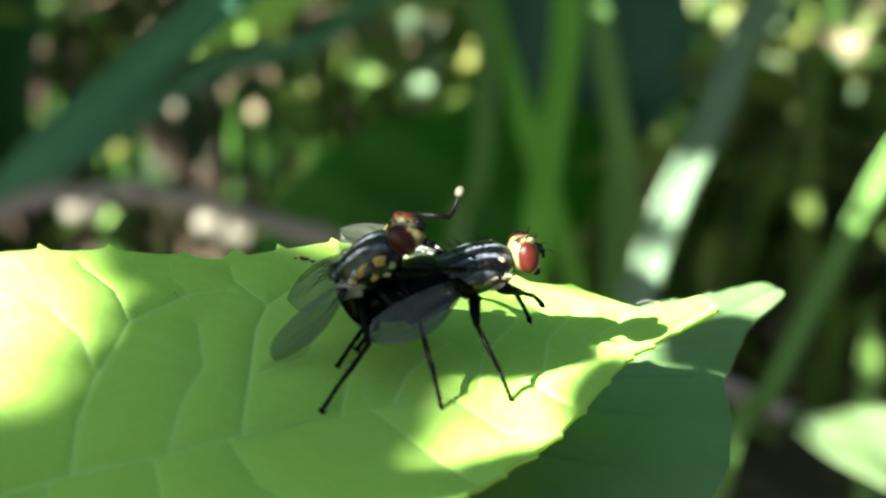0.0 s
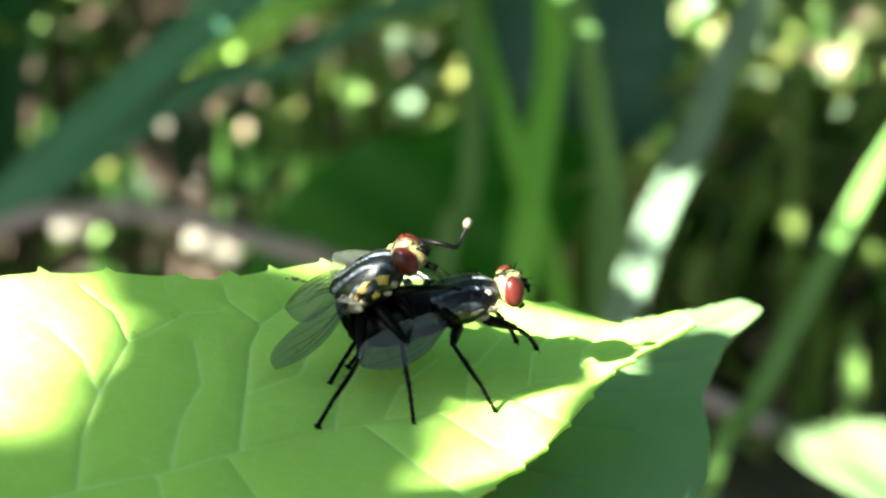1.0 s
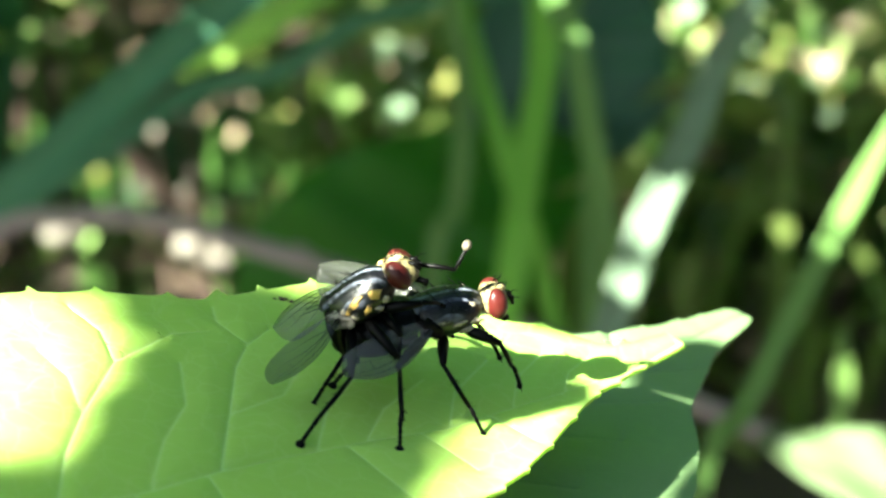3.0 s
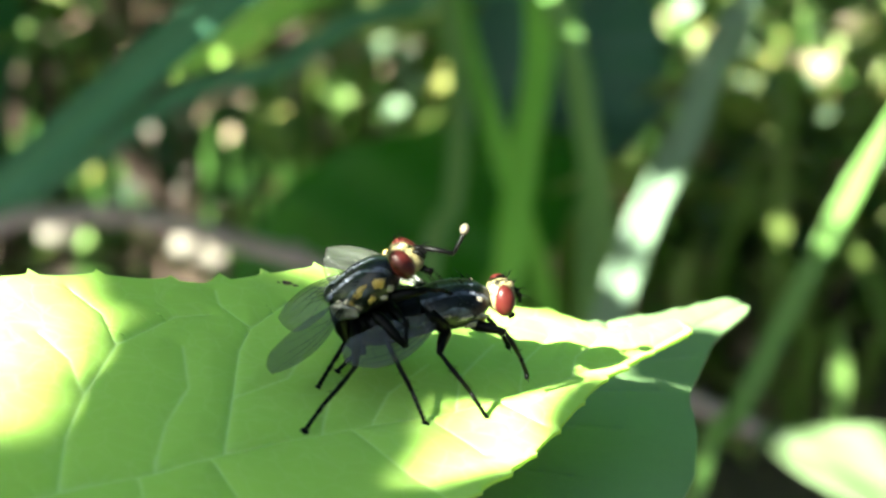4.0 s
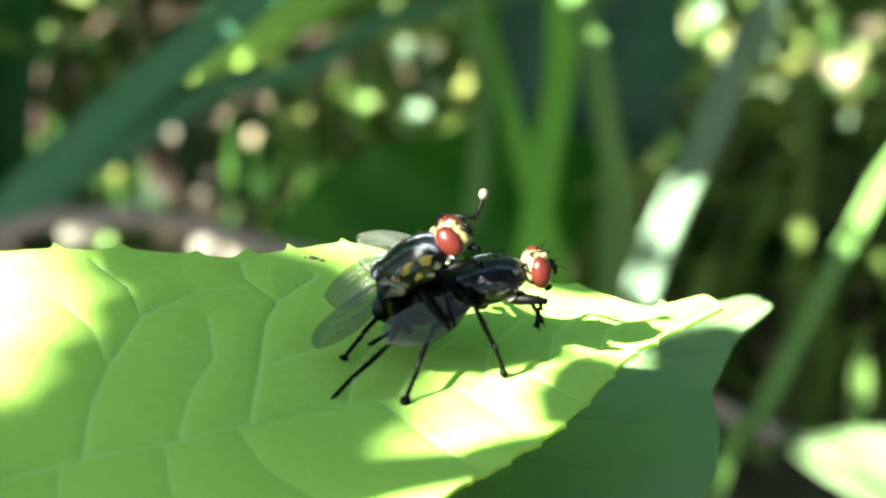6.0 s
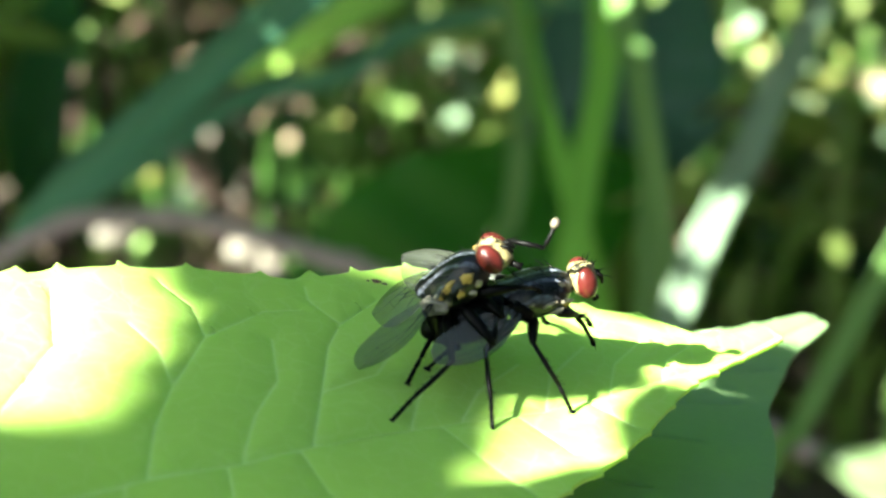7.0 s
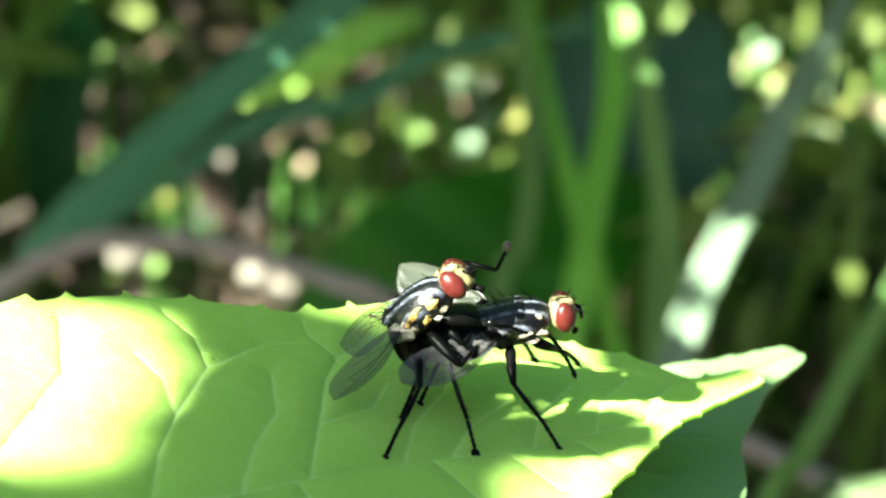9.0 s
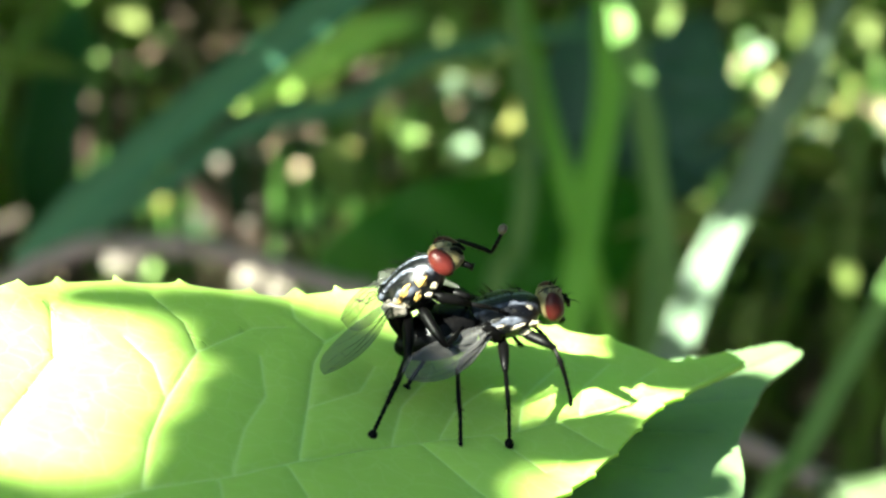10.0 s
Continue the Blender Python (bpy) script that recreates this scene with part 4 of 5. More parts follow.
stem = part("dry_stem", tube(along(mmp((-95, 382, 30), (-62, 384, 51), (-50, 385, 53.5), (-39, 385, 53), (-27, 384, 50), (-14, 383, 46), (10, 382, 38), (50, 380, 20)), 40), [0.00140] * 40, 10), STEM)
tagged(stem, "thin arching purplish brown dry stem", "stem")
shaded.append(stem)
for x, y, z in ((-62, 384, 51.2), (-44, 385, 53.6), (-20, 383.5, 48.2)):
    part("node", ball((x, y, z), (2.2, 1.7, 1.7), turn=(0, 8, 0)), STEM, stem, "slightly swollen stem node")


def scatter(name, label, count, seed, material, make, kind="stuff", category="plants"):
    rnd = random.Random(seed)
    verts, faces = [], []
    for _ in range(count):
        v, f = make(rnd)
        n = len(verts)
        verts += v
        faces += [tuple(i + n for i in q) for q in f]
    me = bpy.data.meshes.new(name)
    me.from_pydata(verts, [], faces)
    for p in me.polygons:
        p.use_smooth = True
    me.materials.append(material)
    return tagged(new(name, me), label, category, kind=kind)


def spot(rnd):
    """A place on the ground round the view."""
    while True:
        y = rnd.uniform(0.40, 1.15)
        x = rnd.uniform(-0.22 - 0.1 * y, 0.22 + 0.1 * y)
        if not (-0.076 < x < -0.026 and 0.40 < y < 0.60):
            return x, y


def tuft_blade(rnd):
    x, y = spot(rnd)
    h, w = rnd.uniform(0.02, 0.07) * (0.7 + 0.5 * y), rnd.uniform(0.0012, 0.003)
    a, lean = rnd.uniform(0, 6.28), rnd.uniform(0.1, 0.9)
    dx, dy = math.cos(a), math.sin(a)
    v, f = [], []
    for k in range(5):
        u = k / 4
        c = (x + dx * lean * h * u * u, y + dy * lean * h * u * u, h * (u - 0.25 * lean * u * u))
        ww = w * (1 - u) ** 0.6 + 0.0001
        v += [(c[0] - dy * ww, c[1] + dx * ww, c[2]), (c[0] + dx * ww * 0.3, c[1] + dy * ww * 0.3, c[2] - ww * 0.3), (c[0] + dy * ww, c[1] - dx * ww, c[2])]
        if k:
            b = 3 * k
            f += [(b - 3, b - 2, b + 1, b), (b - 2, b - 1, b + 2, b + 1)]
    return v, f


def small_leaf(rnd, low=0.002, high=0.06, size=(0.004, 0.014), place=spot):
    x, y = place(rnd)[:2]
    z = rnd.uniform(low, high)
    n = rnd.uniform(*size)
    m = Matrix.Translation((x, y, z)) @ Euler((rnd.uniform(-0.7, 0.9), rnd.uniform(-0.7, 0.7), rnd.uniform(0, 6.28))).to_matrix().to_4x4()
    out = [(-1, 0, 0), (-0.4, 0.38, 0.1), (0.3, 0.36, 0.1), (1, 0, -0.1), (0.3, -0.36, 0.1), (-0.4, -0.38, 0.1), (-0.4, 0, 0), (0.3, 0, 0)]
    v = [tuple(m @ Vector((a * n, b * n, c * n))) for a, b, c in out]
    return v, [(0, 6, 1), (1, 6, 7, 2), (2, 7, 3), (3, 7, 4), (4, 7, 6, 5), (5, 6, 0)]


def litter_bit(rnd):
    return small_leaf(rnd, 0.0, 0.012, (0.002, 0.007))


scatter("grass", "short green grass growing through the weeds", 2600, 11, OLIVE_GRASS, tuft_blade)
scatter("weeds", "low green weeds with many small leaves", 2600, 12, OLIVE, small_leaf)
def twig_bit(rnd):
    x, y = rnd.uniform(-0.09, 0.09), rnd.uniform(0.42, 0.68)
    a, n, r = rnd.uniform(0, 3.14), rnd.uniform(0.008, 0.03), rnd.uniform(0.0004, 0.0012)
    dx, dy, z = math.cos(a) * n, math.sin(a) * n, rnd.uniform(0.002, 0.012)
    tilt = rnd.uniform(-0.006, 0.012)
    v = [(x + sx * dx + (-dy / n) * r * math.cos(b), y + sx * dy + (dx / n) * r * math.cos(b), z + sx * tilt + r * math.sin(b)) for sx in (-0.5, 0.5) for b in (0.5, 2.1, 3.7, 5.3)]
    return v, [(k, (k + 1) % 4, 4 + (k + 1) % 4, 4 + k) for k in range(4)] + [(0, 1, 2, 3), (7, 6, 5, 4)]


scatter("twigs", "thin dry brown twigs lying in the litter", 460, 17, LITTER, twig_bit)
scatter("litter", "brown dry leaf litter on the soil", 2200, 13, LITTER, litter_bit)

def bark_chip(x, y, z, r, long, turn):
    """A flake of bark; those above the soil are caught in the weeds on a dry twig."""
    bm = bmesh.new()
    bmesh.ops.create_icosphere(bm, subdivisions=2, radius=1)
    for v in bm.verts:
        v.co *= 1 + 0.25 * noise.noise(v.co * 1.5 + Vector((x, y, z)))
    bm.transform(pose(x * MM, y * MM, z * MM) @ Euler((radians(48), 0, 0)).to_matrix().to_4x4() @ pose(0, 0, 0, 0, 0, turn) @ Matrix.Diagonal((r * long * MM, r * MM, r * 0.3 * MM, 1)))
    flake = part("bark_chip", bm, CHIP)
    tagged(flake, "pale dry bark chip caught among the weeds", "bark chip", "bark chips")
    part("twig", tube(along(mmp((x + 1, y + 9, -2), (x, y + 7, z * 0.6), (x, y + 0.3 * r, z)), 8), [0.0005] * 8, 6), LITTER, flake)


PALE_CHIPS = [(-45.9, 457, 37.1, 1.6), (-41.9, 461, 38.6, 1.7), (-40.1, 465, 36.6, 1.3), (-40.0, 458, 28.9, 1.6), (-42.0, 462, 24.5, 1.0), (-36.5, 466, 19.4, 1.7),
    (-49.3, 459, 26.7, 1.4), (-47.5, 463, 23.0, 1.6), (-45.7, 467, 19.7, 1.4), (-62.1, 455, 20.5, 2.2), (-59.5, 456, 19.7, 1.9), (-41.1, 454, 18.9, 2.0),
    (-38.4, 455, 17.1, 2.2), (-36.0, 454, 16.2, 2.0)]
LIT = []
chance = random.Random(5)
for x, y, z, r in PALE_CHIPS:
    bark_chip(x, y, z, 0.62 * r if r < 1.9 else 0.85 * r, chance.uniform(1.0, 1.3), chance.uniform(0, 180))
    LIT.append((Vector((x, y, z)) * MM, -0.0014 if r < 1.9 else 0.0014))
# Dark brown rod running diagonally behind the chips, with two side pieces.
dark_rod = part("dark_brown_rod", tube(along(mmp((-72, 468, -3), (-66.2, 466, 43.1), (-58.5, 466, 35.9), (-51.6, 466, 30.1), (-45.5, 466, 22.8), (-42.1, 466, 17.4), (-36, 466, -3)), 30), np.linspace(0.0012, 0.0022, 30), 8), DARK_BROWN)
for at, to in (((-58.5, 466, 35.9), (-50, 470, 41)), ((-49, 466, 27), (-55, 471, 20))):
    part("side_rod", tube(mmp(at, to), [0.0009, 0.0005], 6), DARK_BROWN, dark_rod)
tagged(dark_rod, "dark brown dead twig leaning among the weeds", "twig")


def sprig(x, y, z, r, material, seed):
    rnd = random.Random(seed)
    root = new("weed_sprig")
    root.location = (x * MM, (y + 4) * MM, 0)
    part("stem", tube(along(mmp((0, 0, -2), (rnd.uniform(-2, 2), 2, z * 0.5), (0, -2, z * 0.97), (0, -4, z)), 10), [0.0004] * 10, 6), GRASS, root)
    ob = broad_leaf("leaf", (-r * 0.9 * MM, -4 * MM, z * MM - 0.6 * r * MM), (r * rnd.uniform(0.5, 1.0) * MM, -5 * MM, z * MM + 0.7 * r * MM), 1.5 * r * MM, material, "", normal=(-0.5, -0.7, 0.9))
    ob.parent = root
    tagged(root, "small weed sprig with one dry tan leaf" if material is DRY_LEAF else "small weed sprig with one yellowing leaf" if material is WEED_YELLOW else "small weed sprig with one pale green leaf", "weed", "weed sprigs")


TAN_SPRIGS = [(-33.0, 457, 36.2, 1.8), (-51.4, 461, 54.4, 2.0), (-49.8, 465, 49.8, 1.8), (-35.8, 458, 42.1, 1.7), (-37.7, 462, 37.8, 1.5), (-31.1, 466, 38.1, 1.7),
    (-60.2, 459, 45.5, 1.9), (-21.4, 463, 44.6, 1.6), (-14.4, 467, 45.7, 1.5), (32.8, 460, 38.0, 1.6), (51.9, 464, 21.4, 1.8), (55.4, 457, 26.8, 1.8),
    (60.7, 461, 27.5, 1.6), (14.5, 465, 22.8, 1.7), (14.9, 458, 17.5, 1.8), (-21.2, 462, 56.4, 2.0)]
YELLOW_SPRIGS = [(-54.9, 457, 47.0, 1.9), (-55.2, 461, 28.1, 1.7), (-57.0, 465, 28.8, 1.4), (23.7, 458, 37.8, 1.9), (-0.2, 462, 42.4, 1.7), (0.1, 466, 43.9, 1.5),
    (40.5, 459, 53.1, 2.2), (40.3, 463, 47.5, 2.0), (62.0, 467, 33.6, 2.5), (8.4, 460, 38.4, 1.5), (28.7, 464, 25.2, 1.7), (55.7, 457, 48.6, 1.6), (64.2, 461, 45.7, 1.7),
    (-29.7, 465, 35.4, 1.5), (-24.9, 458, 39.1, 1.7)]
GREEN_SPRIGS = [(-57.0, 457, 18.3, 1.8), (-65.0, 461, 51.8, 2.0), (-62.8, 465, 52.6, 1.8), (-56.8, 458, 51.3, 1.9), (-67.6, 462, 32.7, 1.9), (-15.2, 466, 41.8, 1.8),
    (-15.9, 459, 40.8, 1.8), (-25.0, 463, 41.9, 1.9), (-26.7, 467, 38.0, 1.5), (19.6, 460, 25.0, 2.0), (19.9, 464, 27.2, 1.6), (56.3, 457, 55.3, 2.2),
    (60.0, 461, 41.9, 1.9), (-54.9, 465, 54.8, 1.8), (-59.6, 458, 51.7, 1.6), (-65.5, 462, 47.0, 1.6), (-50.2, 466, 41.7, 1.5)]
MINT_SPRIGS = [(-9.9, 457, 50.6, 2.0), (-6.2, 461, 47.6, 2.0), (-9.1, 465, 38.8, 2.0), (-7.4, 458, 39.6, 1.6), (-5.0, 462, 42.8, 1.8), (40.9, 466, 42.6, 2.1),
    (44.4, 459, 52.9, 2.3), (25.3, 463, 22.7, 2.0), (49.3, 467, 36.2, 2.1), (45.7, 460, 21.1, 1.8), (47.0, 464, 41.7, 1.8), (52.6, 457, 40.6, 1.7), (42.8, 461, 15.7, 1.8)]
for material, places, gap in ((DRY_LEAF, TAN_SPRIGS, -0.0008), (WEED_YELLOW, YELLOW_SPRIGS, -0.0012), (LIGHT_WEED, GREEN_SPRIGS, -0.0014), (MINT, MINT_SPRIGS, -0.0018)):
    for i, (x, y, z, r) in enumerate(places):
        sprig(x, y, z, (1.1 if -20 < x < 0 else 0.62) * r, material, 40 + i)
        LIT.append((Vector((x, y, z)) * MM, gap + (0.0002 if x < -48 and z > 44 else -0.0010 if x > 30 else 0.0) + chance.uniform(-0.0008, 0.0006)))
for i in range(200):
    u, v = chance.uniform(0, 1), chance.uniform(0, 1) ** 0.8
    x, y, z = 32 + 40 * u, 452 + 19 * v + chance.uniform(-3, 9), 10 + 43 * v
    lit = chance.random() < 0.45
    sprig(x, y, z, chance.uniform(0.28, 0.52) if lit else chance.uniform(1.3, 2.4), chance.choice((OLIVE, OLIVE, WEED_YELLOW, DRY_LEAF, MINT)), 90 + i)
    if lit:
        LIT.append((Vector((x, y, z)) * MM, chance.uniform(-0.0028, -0.0012)))


# ---- foliage added out of the picture to shade the scene ----
def sightline(c):
    """Whether a place lies in view, which the added shade leaves keep clear."""
    ahead = c.y * 0.914 - (c.z - 0.22) * 0.407
    above = c.y * 0.407 + (c.z - 0.22) * 0.914
    return ahead > 0 and abs(c.x) < 0.155 * ahead + 0.008 and abs(above) < 0.088 * ahead + 0.008


def shade_canopy():
    """Unseen leaves added to shade the plants below, with small gaps that let the sun through."""
    rnd = random.Random(21)
    spots = [(21.0 + 2.1 * k / 4, 325.1 + 2.6 * k / 4, 73.8 + 4.2 * k / 4) for k in range(5)] + [(43.6 + 3.3 * k / 3, 307.5 + 2.4 * k / 3, 90.4 + 5.5 * k / 3) for k in range(4)]
    gaps = [(Vector(p) * MM, 0.0034) for p in spots] + [(Vector(p) * MM, 0.0016) for p in ((55, 280.5, 60), (56, 280.5, 60))] + [(Vector((14, 349, 95)) * MM, 0.0030)]
    gaps += [(Vector(p) * MM, 0.0007) for p in ((40, 283.5, 67), (43, 283, 65))]
    shade = [(-27.8, 480.7, 24), (-35, 481, 21), (-45, 479, 17), (-32.3, 456, 52), (-28.8, 456, 53.9), (-30.5, 456, 53), (-34, 455, 51.5), (-26.5, 457, 55), (-36, 455, 50.6), (-14.4, 398.7, 47.4), (-13.1, 398.4, 46.2), (-13.8, 398.5, 46.8), (-15.2, 398.8, 48), (-12.2, 398.2, 45.2), (-13, 400, 36), (-17, 399, 38), (-10, 401, 37), (-14, 400, 41), (-9, 401, 33), (-12, 400, 39), (-21, 400, 52), (-15, 402, 50), (-8, 404, 48), (-25, 399, 45), (0, 405, 50), (8, 407, 52),
             (18.6, 382, 47), (18.2, 380, 42), (18.9, 386, 55), (18.9, 384, 51),
             (28, 419, 61), (30, 422, 60.5), (31.6, 425.6, 60), (2.2, 384, 56), (1.1, 387, 61.5), (2, 390, 68), (9.5, 366, 60), (11.5, 370, 67.5), (12, 373, 73), (12, 376, 80), (11.5, 382, 97), (-6, 464, 42),
             (17.5, 342, 79), (17, 342.4, 81), (16.2, 342.5, 82.5), (15.2, 342.6, 83.8), (18.2, 341, 76), (18.8, 340, 71), (19, 390, 65), (19, 388, 60), (50, 356, 38), (50, 358, 44), (49.7, 355, 36), (27, 432, 62), (29, 434, 66), (24, 435, 69), (31, 431, 60), (27, 437, 71), (17.5, 321, 65), (17, 320, 63), (18, 321.6, 67), (27.6, 333, 86.1), (28.4, 334, 88), (-33, 317, 97), (-25, 321, 104), (-45, 313.5, 88),
             (-28, 404, 51), (-26, 407, 58), (-23.5, 410, 64), (-19.5, 411, 66.5), (-15.6, 412, 68), (-10, 412.5, 69.5), (-4.5, 413, 71), (2, 414, 71), (-51, 312, 84), (-40, 315, 92), (-29, 319, 100), (-62, 309, 74),
             (18.7, 429, 57), (25.7, 429, 57), (9.2, 430, 59.5), (22.4, 432, 63), (21.6, 427, 53), (8, 434, 66), (31.2, 337.5, 93.8), (35, 341, 100), (38.4, 303.7, 81.7), (36.9, 302.4, 79), (35.1, 301, 75.7), (33, 299.3, 71.8), (26, 415, 59), (27.9, 416, 59)]
    gaps += LIT
    verts, faces = [], []
    for _ in range(8200):
        y = rnd.uniform(0.10, 0.86)
        c = Vector((rnd.uniform(-0.36, 0.16), y, max(0.245 - 0.27 * y, 0.12) + rnd.uniform(0.02, 0.13)))
        if (y < 0.2 and c.x > -0.12) or sightline(c):
            continue
        n = rnd.uniform(0.006, 0.015)
        if any(abs((c - p).z) < 0.5 and (c - p - SUN * (c - p).dot(SUN)).length < r + n * 0.42 for p, r in gaps):
            continue
        v, f = small_leaf(rnd, 0, 0, (n, n), lambda q: (0, 0))
        k = len(verts)
        verts += [tuple(Vector(q) + c) for q in v]
        faces += [tuple(i + k for i in q) for q in f]
    # Further added leaves on the sun line of whatever is to stay dark.
    shade = [Vector(p) * MM for p in shade for _ in range(3)]
    for ob in shaded:
        pts = [v.co for v in ob.data.vertices if v.co.z > 0.02]
        shade += [rnd.choice(pts) for _ in range(70 if "light shade" in ob["label"] else 35 if "upright" in ob["label"] else 90)]
    for p in shade:
        n = rnd.uniform(0.005, 0.008)
        v, f = small_leaf(rnd, 0, 0, (n, n), lambda q: (0, 0))
        up = rnd.uniform(0.10, 0.17)
        while sightline(p + SUN * up):
            up += 0.03
        c = p + SUN * up + Vector((rnd.uniform(-1, 1), rnd.uniform(-1, 1), 0)) * 0.0015
        if any((c - p - SUN * (c - p).dot(SUN)).length < r + n * 0.45 for p, r in gaps):
            continue
        k = len(verts)
        verts += [tuple(Vector(q) + c) for q in v]
        faces += [tuple(i + k for i in q) for q in f]
    me = bpy.data.meshes.new("added_foliage")
    me.from_pydata(verts, [], faces)
    me.materials.append(WEED)
    tagged(new("added_foliage", me), "leafy shrub twigs and weed tops shading the ground", "shrub", kind="stuff")
    # Ring of dark leaves added out of view to hold back sky light.
    verts, faces = [], []
    while len(verts) < 8 * 10000:
        a2, h = rnd.uniform(0, 2 * math.pi), rnd.uniform(0.0, 1.0)
        way = Vector((math.cos(a2) * math.sqrt(1 - h * h), math.sin(a2) * math.sqrt(1 - h * h), h))
        if way.dot(SUN) > 0.80 or way.z > 0.78 - 0.18 * max(0.0, math.sin(a2)) + 0.07 * math.sin(5 * a2):
            continue
        c = Vector((0, 0.35, 0)) + way * rnd.uniform(1.0, 1.6)
        n = rnd.uniform(0.02, 0.06)
        v, f = small_leaf(rnd, 0, 0, (n, n), lambda q: (0, 0))
        k = len(verts)
        verts += [tuple(Vector(q) + c) for q in v]
        faces += [tuple(i + k for i in q) for q in f]
    me = bpy.data.meshes.new("added_foliage")
    me.from_pydata(verts, [], faces)
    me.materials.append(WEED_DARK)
    tagged(new("added_foliage", me), "dark leafy shrubs standing round the clearing", "shrub", kind="stuff")


def shade_caster(x, y, half_w, half_l, turn, far, z=0.0):
    """An unseen leaf added towards the sun to shade the blade at (x, y) millimetres."""
    to_sun = LEAF_REST.to_3x3().inverted() @ SUN
    grid = []
    for u in np.linspace(-1, 1, 24):
        w = half_w * max(0.02, (1 - abs(u) ** 4.0)) ** 0.6 * (1 + 0.05 * math.sin(u * 19))
        row = []
        for v in np.linspace(-1, 1, 9):
            p = Euler((0, 0, radians(turn))).to_matrix() @ Vector((w * v, half_l * u, 0.8 * abs(v)))
            row.append(tuple((p + Vector((x, y, z))) * MM + to_sun * far))
        grid.append(row)
    ob = sheet("leaf", np.array(grid), CASTER_LEAF)
    ob.matrix_world = LEAF_REST
    return tagged(ob, "yellowish green leaf of the same plant overhanging the flies", "leaf")


shade_caster(-7.4, -18.0, 8.8, 16.5, -6, 0.32)
shade_caster(-12.6, -7.4, 3.9, 6.4, -35, 0.32)
shade_caster(-17.8, -7.0, 2.0, 7.0, -54, 0.32)
shade_caster(-20.0, -39.0, 13.0, 11.5, 15, 0.32)
shade_caster(3.3, -8.4, 2.1, 4.8, -40, 0.08)
shade_caster(6.9, 4.3, 3.3, 5.0, -37, 0.12)
shade_caster(7.8, -10.6, 2.0, 4.6, -14, 0.12)
shade_canopy()


def foliage_stems():
    """Woody stems added under the unseen ring of foliage."""
    rnd = random.Random(31)
    bm = bmesh.new()
    for _ in range(90):
        a = rnd.uniform(0, 2 * math.pi)
        way = Vector((math.cos(a), math.sin(a), 0))
        if way.dot(Vector((SUN.x, SUN.y, 0)).normalized()) > 0.55:
            continue
        foot = Vector((0, 0.35, 0)) + way * rnd.uniform(1.15, 1.5)
        side = Vector((-way.y, way.x, 0)) * rnd.uniform(-0.3, 0.3)
        h = rnd.uniform(0.6, 1.2)
        p = along([foot, foot + side * 0.3 - way * 0.02 + Vector((0, 0, h * 0.4)), foot + side - way * rnd.uniform(0.1, 0.35) + Vector((0, 0, h))], 12)
        tube(p, np.linspace(0.008, 0.002, 12), 6, bm)
    tagged(part("foliage_stems", bm, LITTER), "thin brown woody stems of the shrubs", "shrub", kind="stuff")


foliage_stems()


# ---- what moves ----
def blend(rows, t):
    """Values of rows (t, tuple, ...) at a time, straight between rows."""
    if t <= rows[0][0]:
        return rows[0][1:]
    for p, q in zip(rows, rows[1:]):
        if t <= q[0]:
            f = (t - p[0]) / (q[0] - p[0])
            return [tuple(x + (y - x) * f for x, y in zip(u, v)) for u, v in zip(p[1:], q[1:])]
    return rows[-1][1:]


def bone(start, end, pole):
    x = (end - start).normalized()
    z = (pole - x * pole.dot(x)).normalized()
    y = z.cross(x)
    m = Matrix((x, y, z)).transposed().to_4x4()
    m.translation = start * MM
    return m


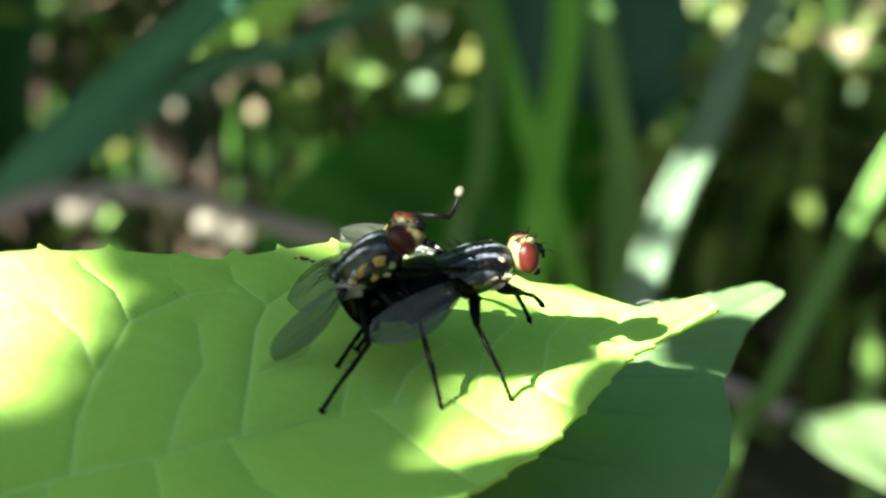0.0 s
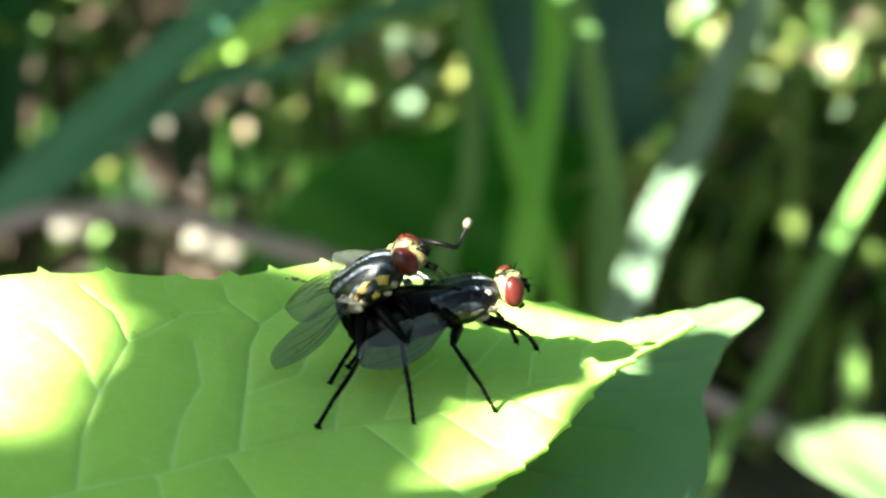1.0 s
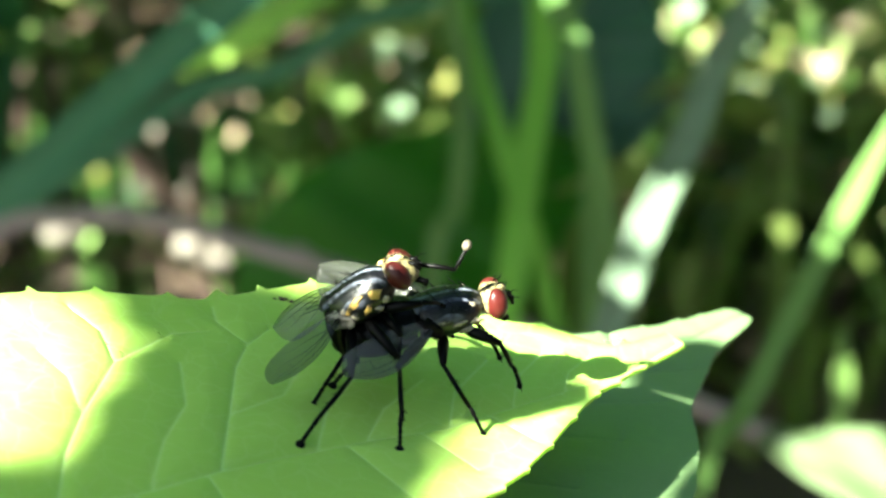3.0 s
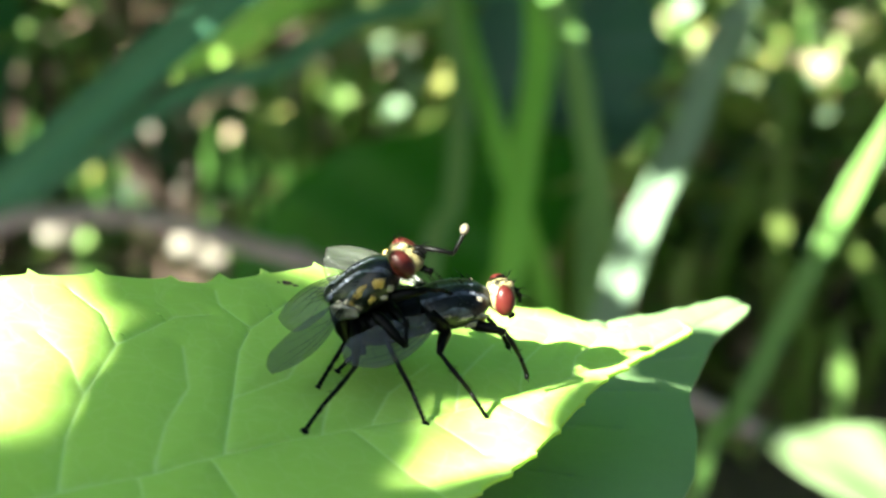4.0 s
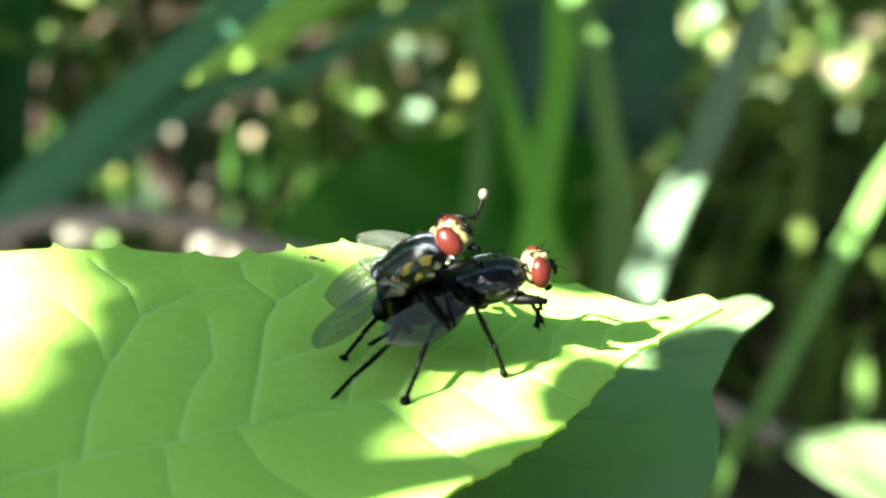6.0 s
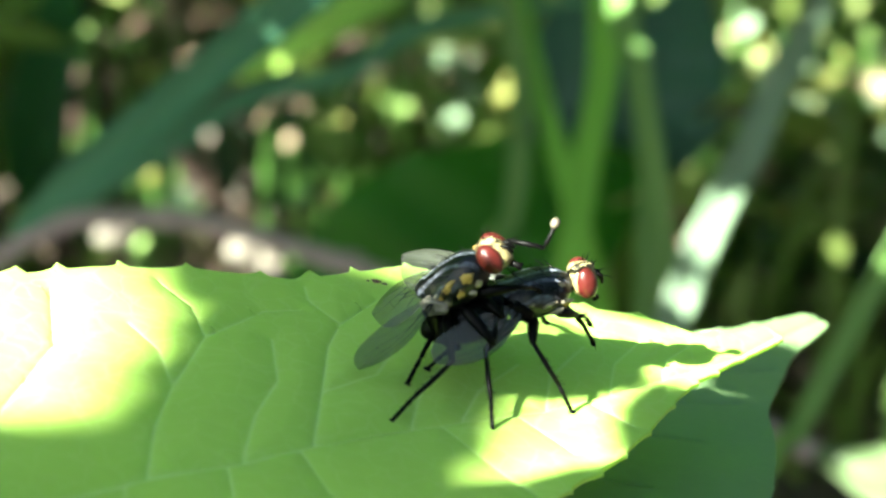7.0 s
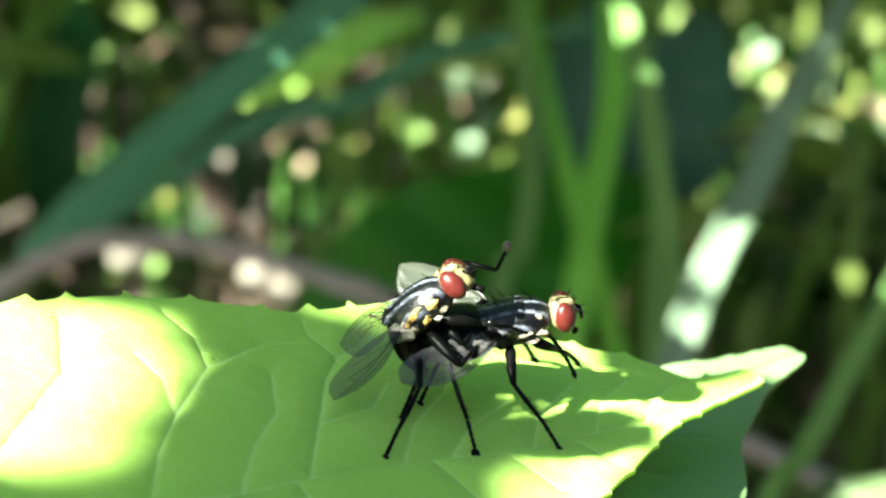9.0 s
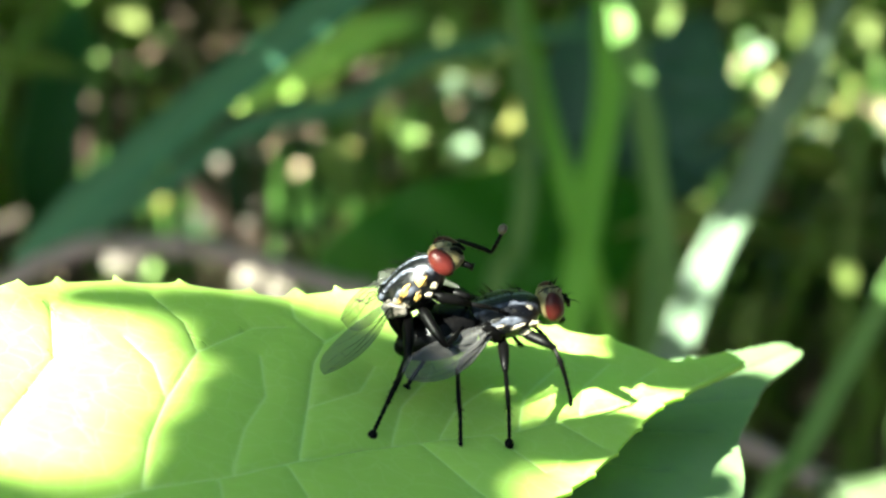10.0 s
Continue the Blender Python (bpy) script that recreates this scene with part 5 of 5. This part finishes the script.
def leg_pose(which, q, foot, up, rider):
    """Poses of femur, tibia and tarsus for a foot, in the fly's space, in millimetres."""
    raised = rider and (which, q) == ("front", 1)
    hip, lf, lt, la = LEGS[which]
    hip = Vector((hip[0], hip[1] * q, hip[2]))
    foot = Vector(foot)
    flat = (hip - foot) - up * (hip - foot).dot(up)
    if raised:
        flat, up = hip - foot, -up
    if raised:
        ankle = foot + (flat.normalized() * 0.35 + up * 0.9).normalized() * la * 0.8
        lower = lt
    else:
        ankle, lower = foot, (lt + la) * 0.985
    d = ankle - hip
    far = min(max(d.length, abs(lf - lower) + 0.3), (lf + lower) * 0.985)
    d = d.normalized() * far
    ankle = hip + d
    x = (lf * lf - lower * lower + far * far) / (2 * far)
    h = math.sqrt(max(0.0, lf * lf - x * x))
    out = {"front": Vector((0.6, 0.7 * q, 0.5)), "middle": Vector((-0.25, 1.0 * q, -0.05)), "hind": Vector((-0.7, 0.75 * q, 0.1))}[which]
    if rider and which == "middle":
        out = Vector((0.2, 1.0 * q, -0.3)) if q < 0 else Vector((0.2, 0.3, -1.0))
    if rider and (which, q) == ("hind", -1):
        out = Vector((0.6, -0.35, -0.7))
    if rider and (which, q) == ("hind", 1):
        out = Vector((-0.3, 0.3, -1.0))
    if raised:
        out = Vector((0.0, 0.6 * q, 1.0))
    side = (out - d.normalized() * out.dot(d.normalized())).normalized()
    knee = hip + d.normalized() * x + side * h
    if raised:
        toe = ankle + (foot - ankle).normalized() * la
    else:
        toe = ankle
        ankle = knee + (toe - knee).normalized() * lt + up * 0.14
    return bone(hip, knee, side), bone(knee, ankle, side), bone(ankle, toe, up)


def motions():
    walk(leaf, LEAF_ROWS)
    for root, on_leaf, legs, feet in ((female, FEMALE_ON_LEAF, female_legs, FEMALE_FEET), (male, MALE_ON_LEAF, male_legs, MALE_FEET)):
        rows, places = [], []
        for t, m in LEAF_ROWS:
            at, turn = blend(on_leaf, t)
            place = pose(*at, *turn)
            places.append((t, place))
            local = pose(*(c * MM for c in at), *turn)
            rows.append((t, m @ local))
        walk(root, rows)
        for key, pieces in legs.items():
            poses = []
            for t, place in places:
                back = place.inverted()
                foot = back @ Vector(blend(feet[key], t)[0])
                poses.append((t, leg_pose(*key, foot, (back.to_3x3() @ Vector((0, 0, 1))).normalized(), root is male)))
            for i, piece in enumerate(pieces):
                walk(piece, [(t, p[i]) for t, p in poses])


motions()
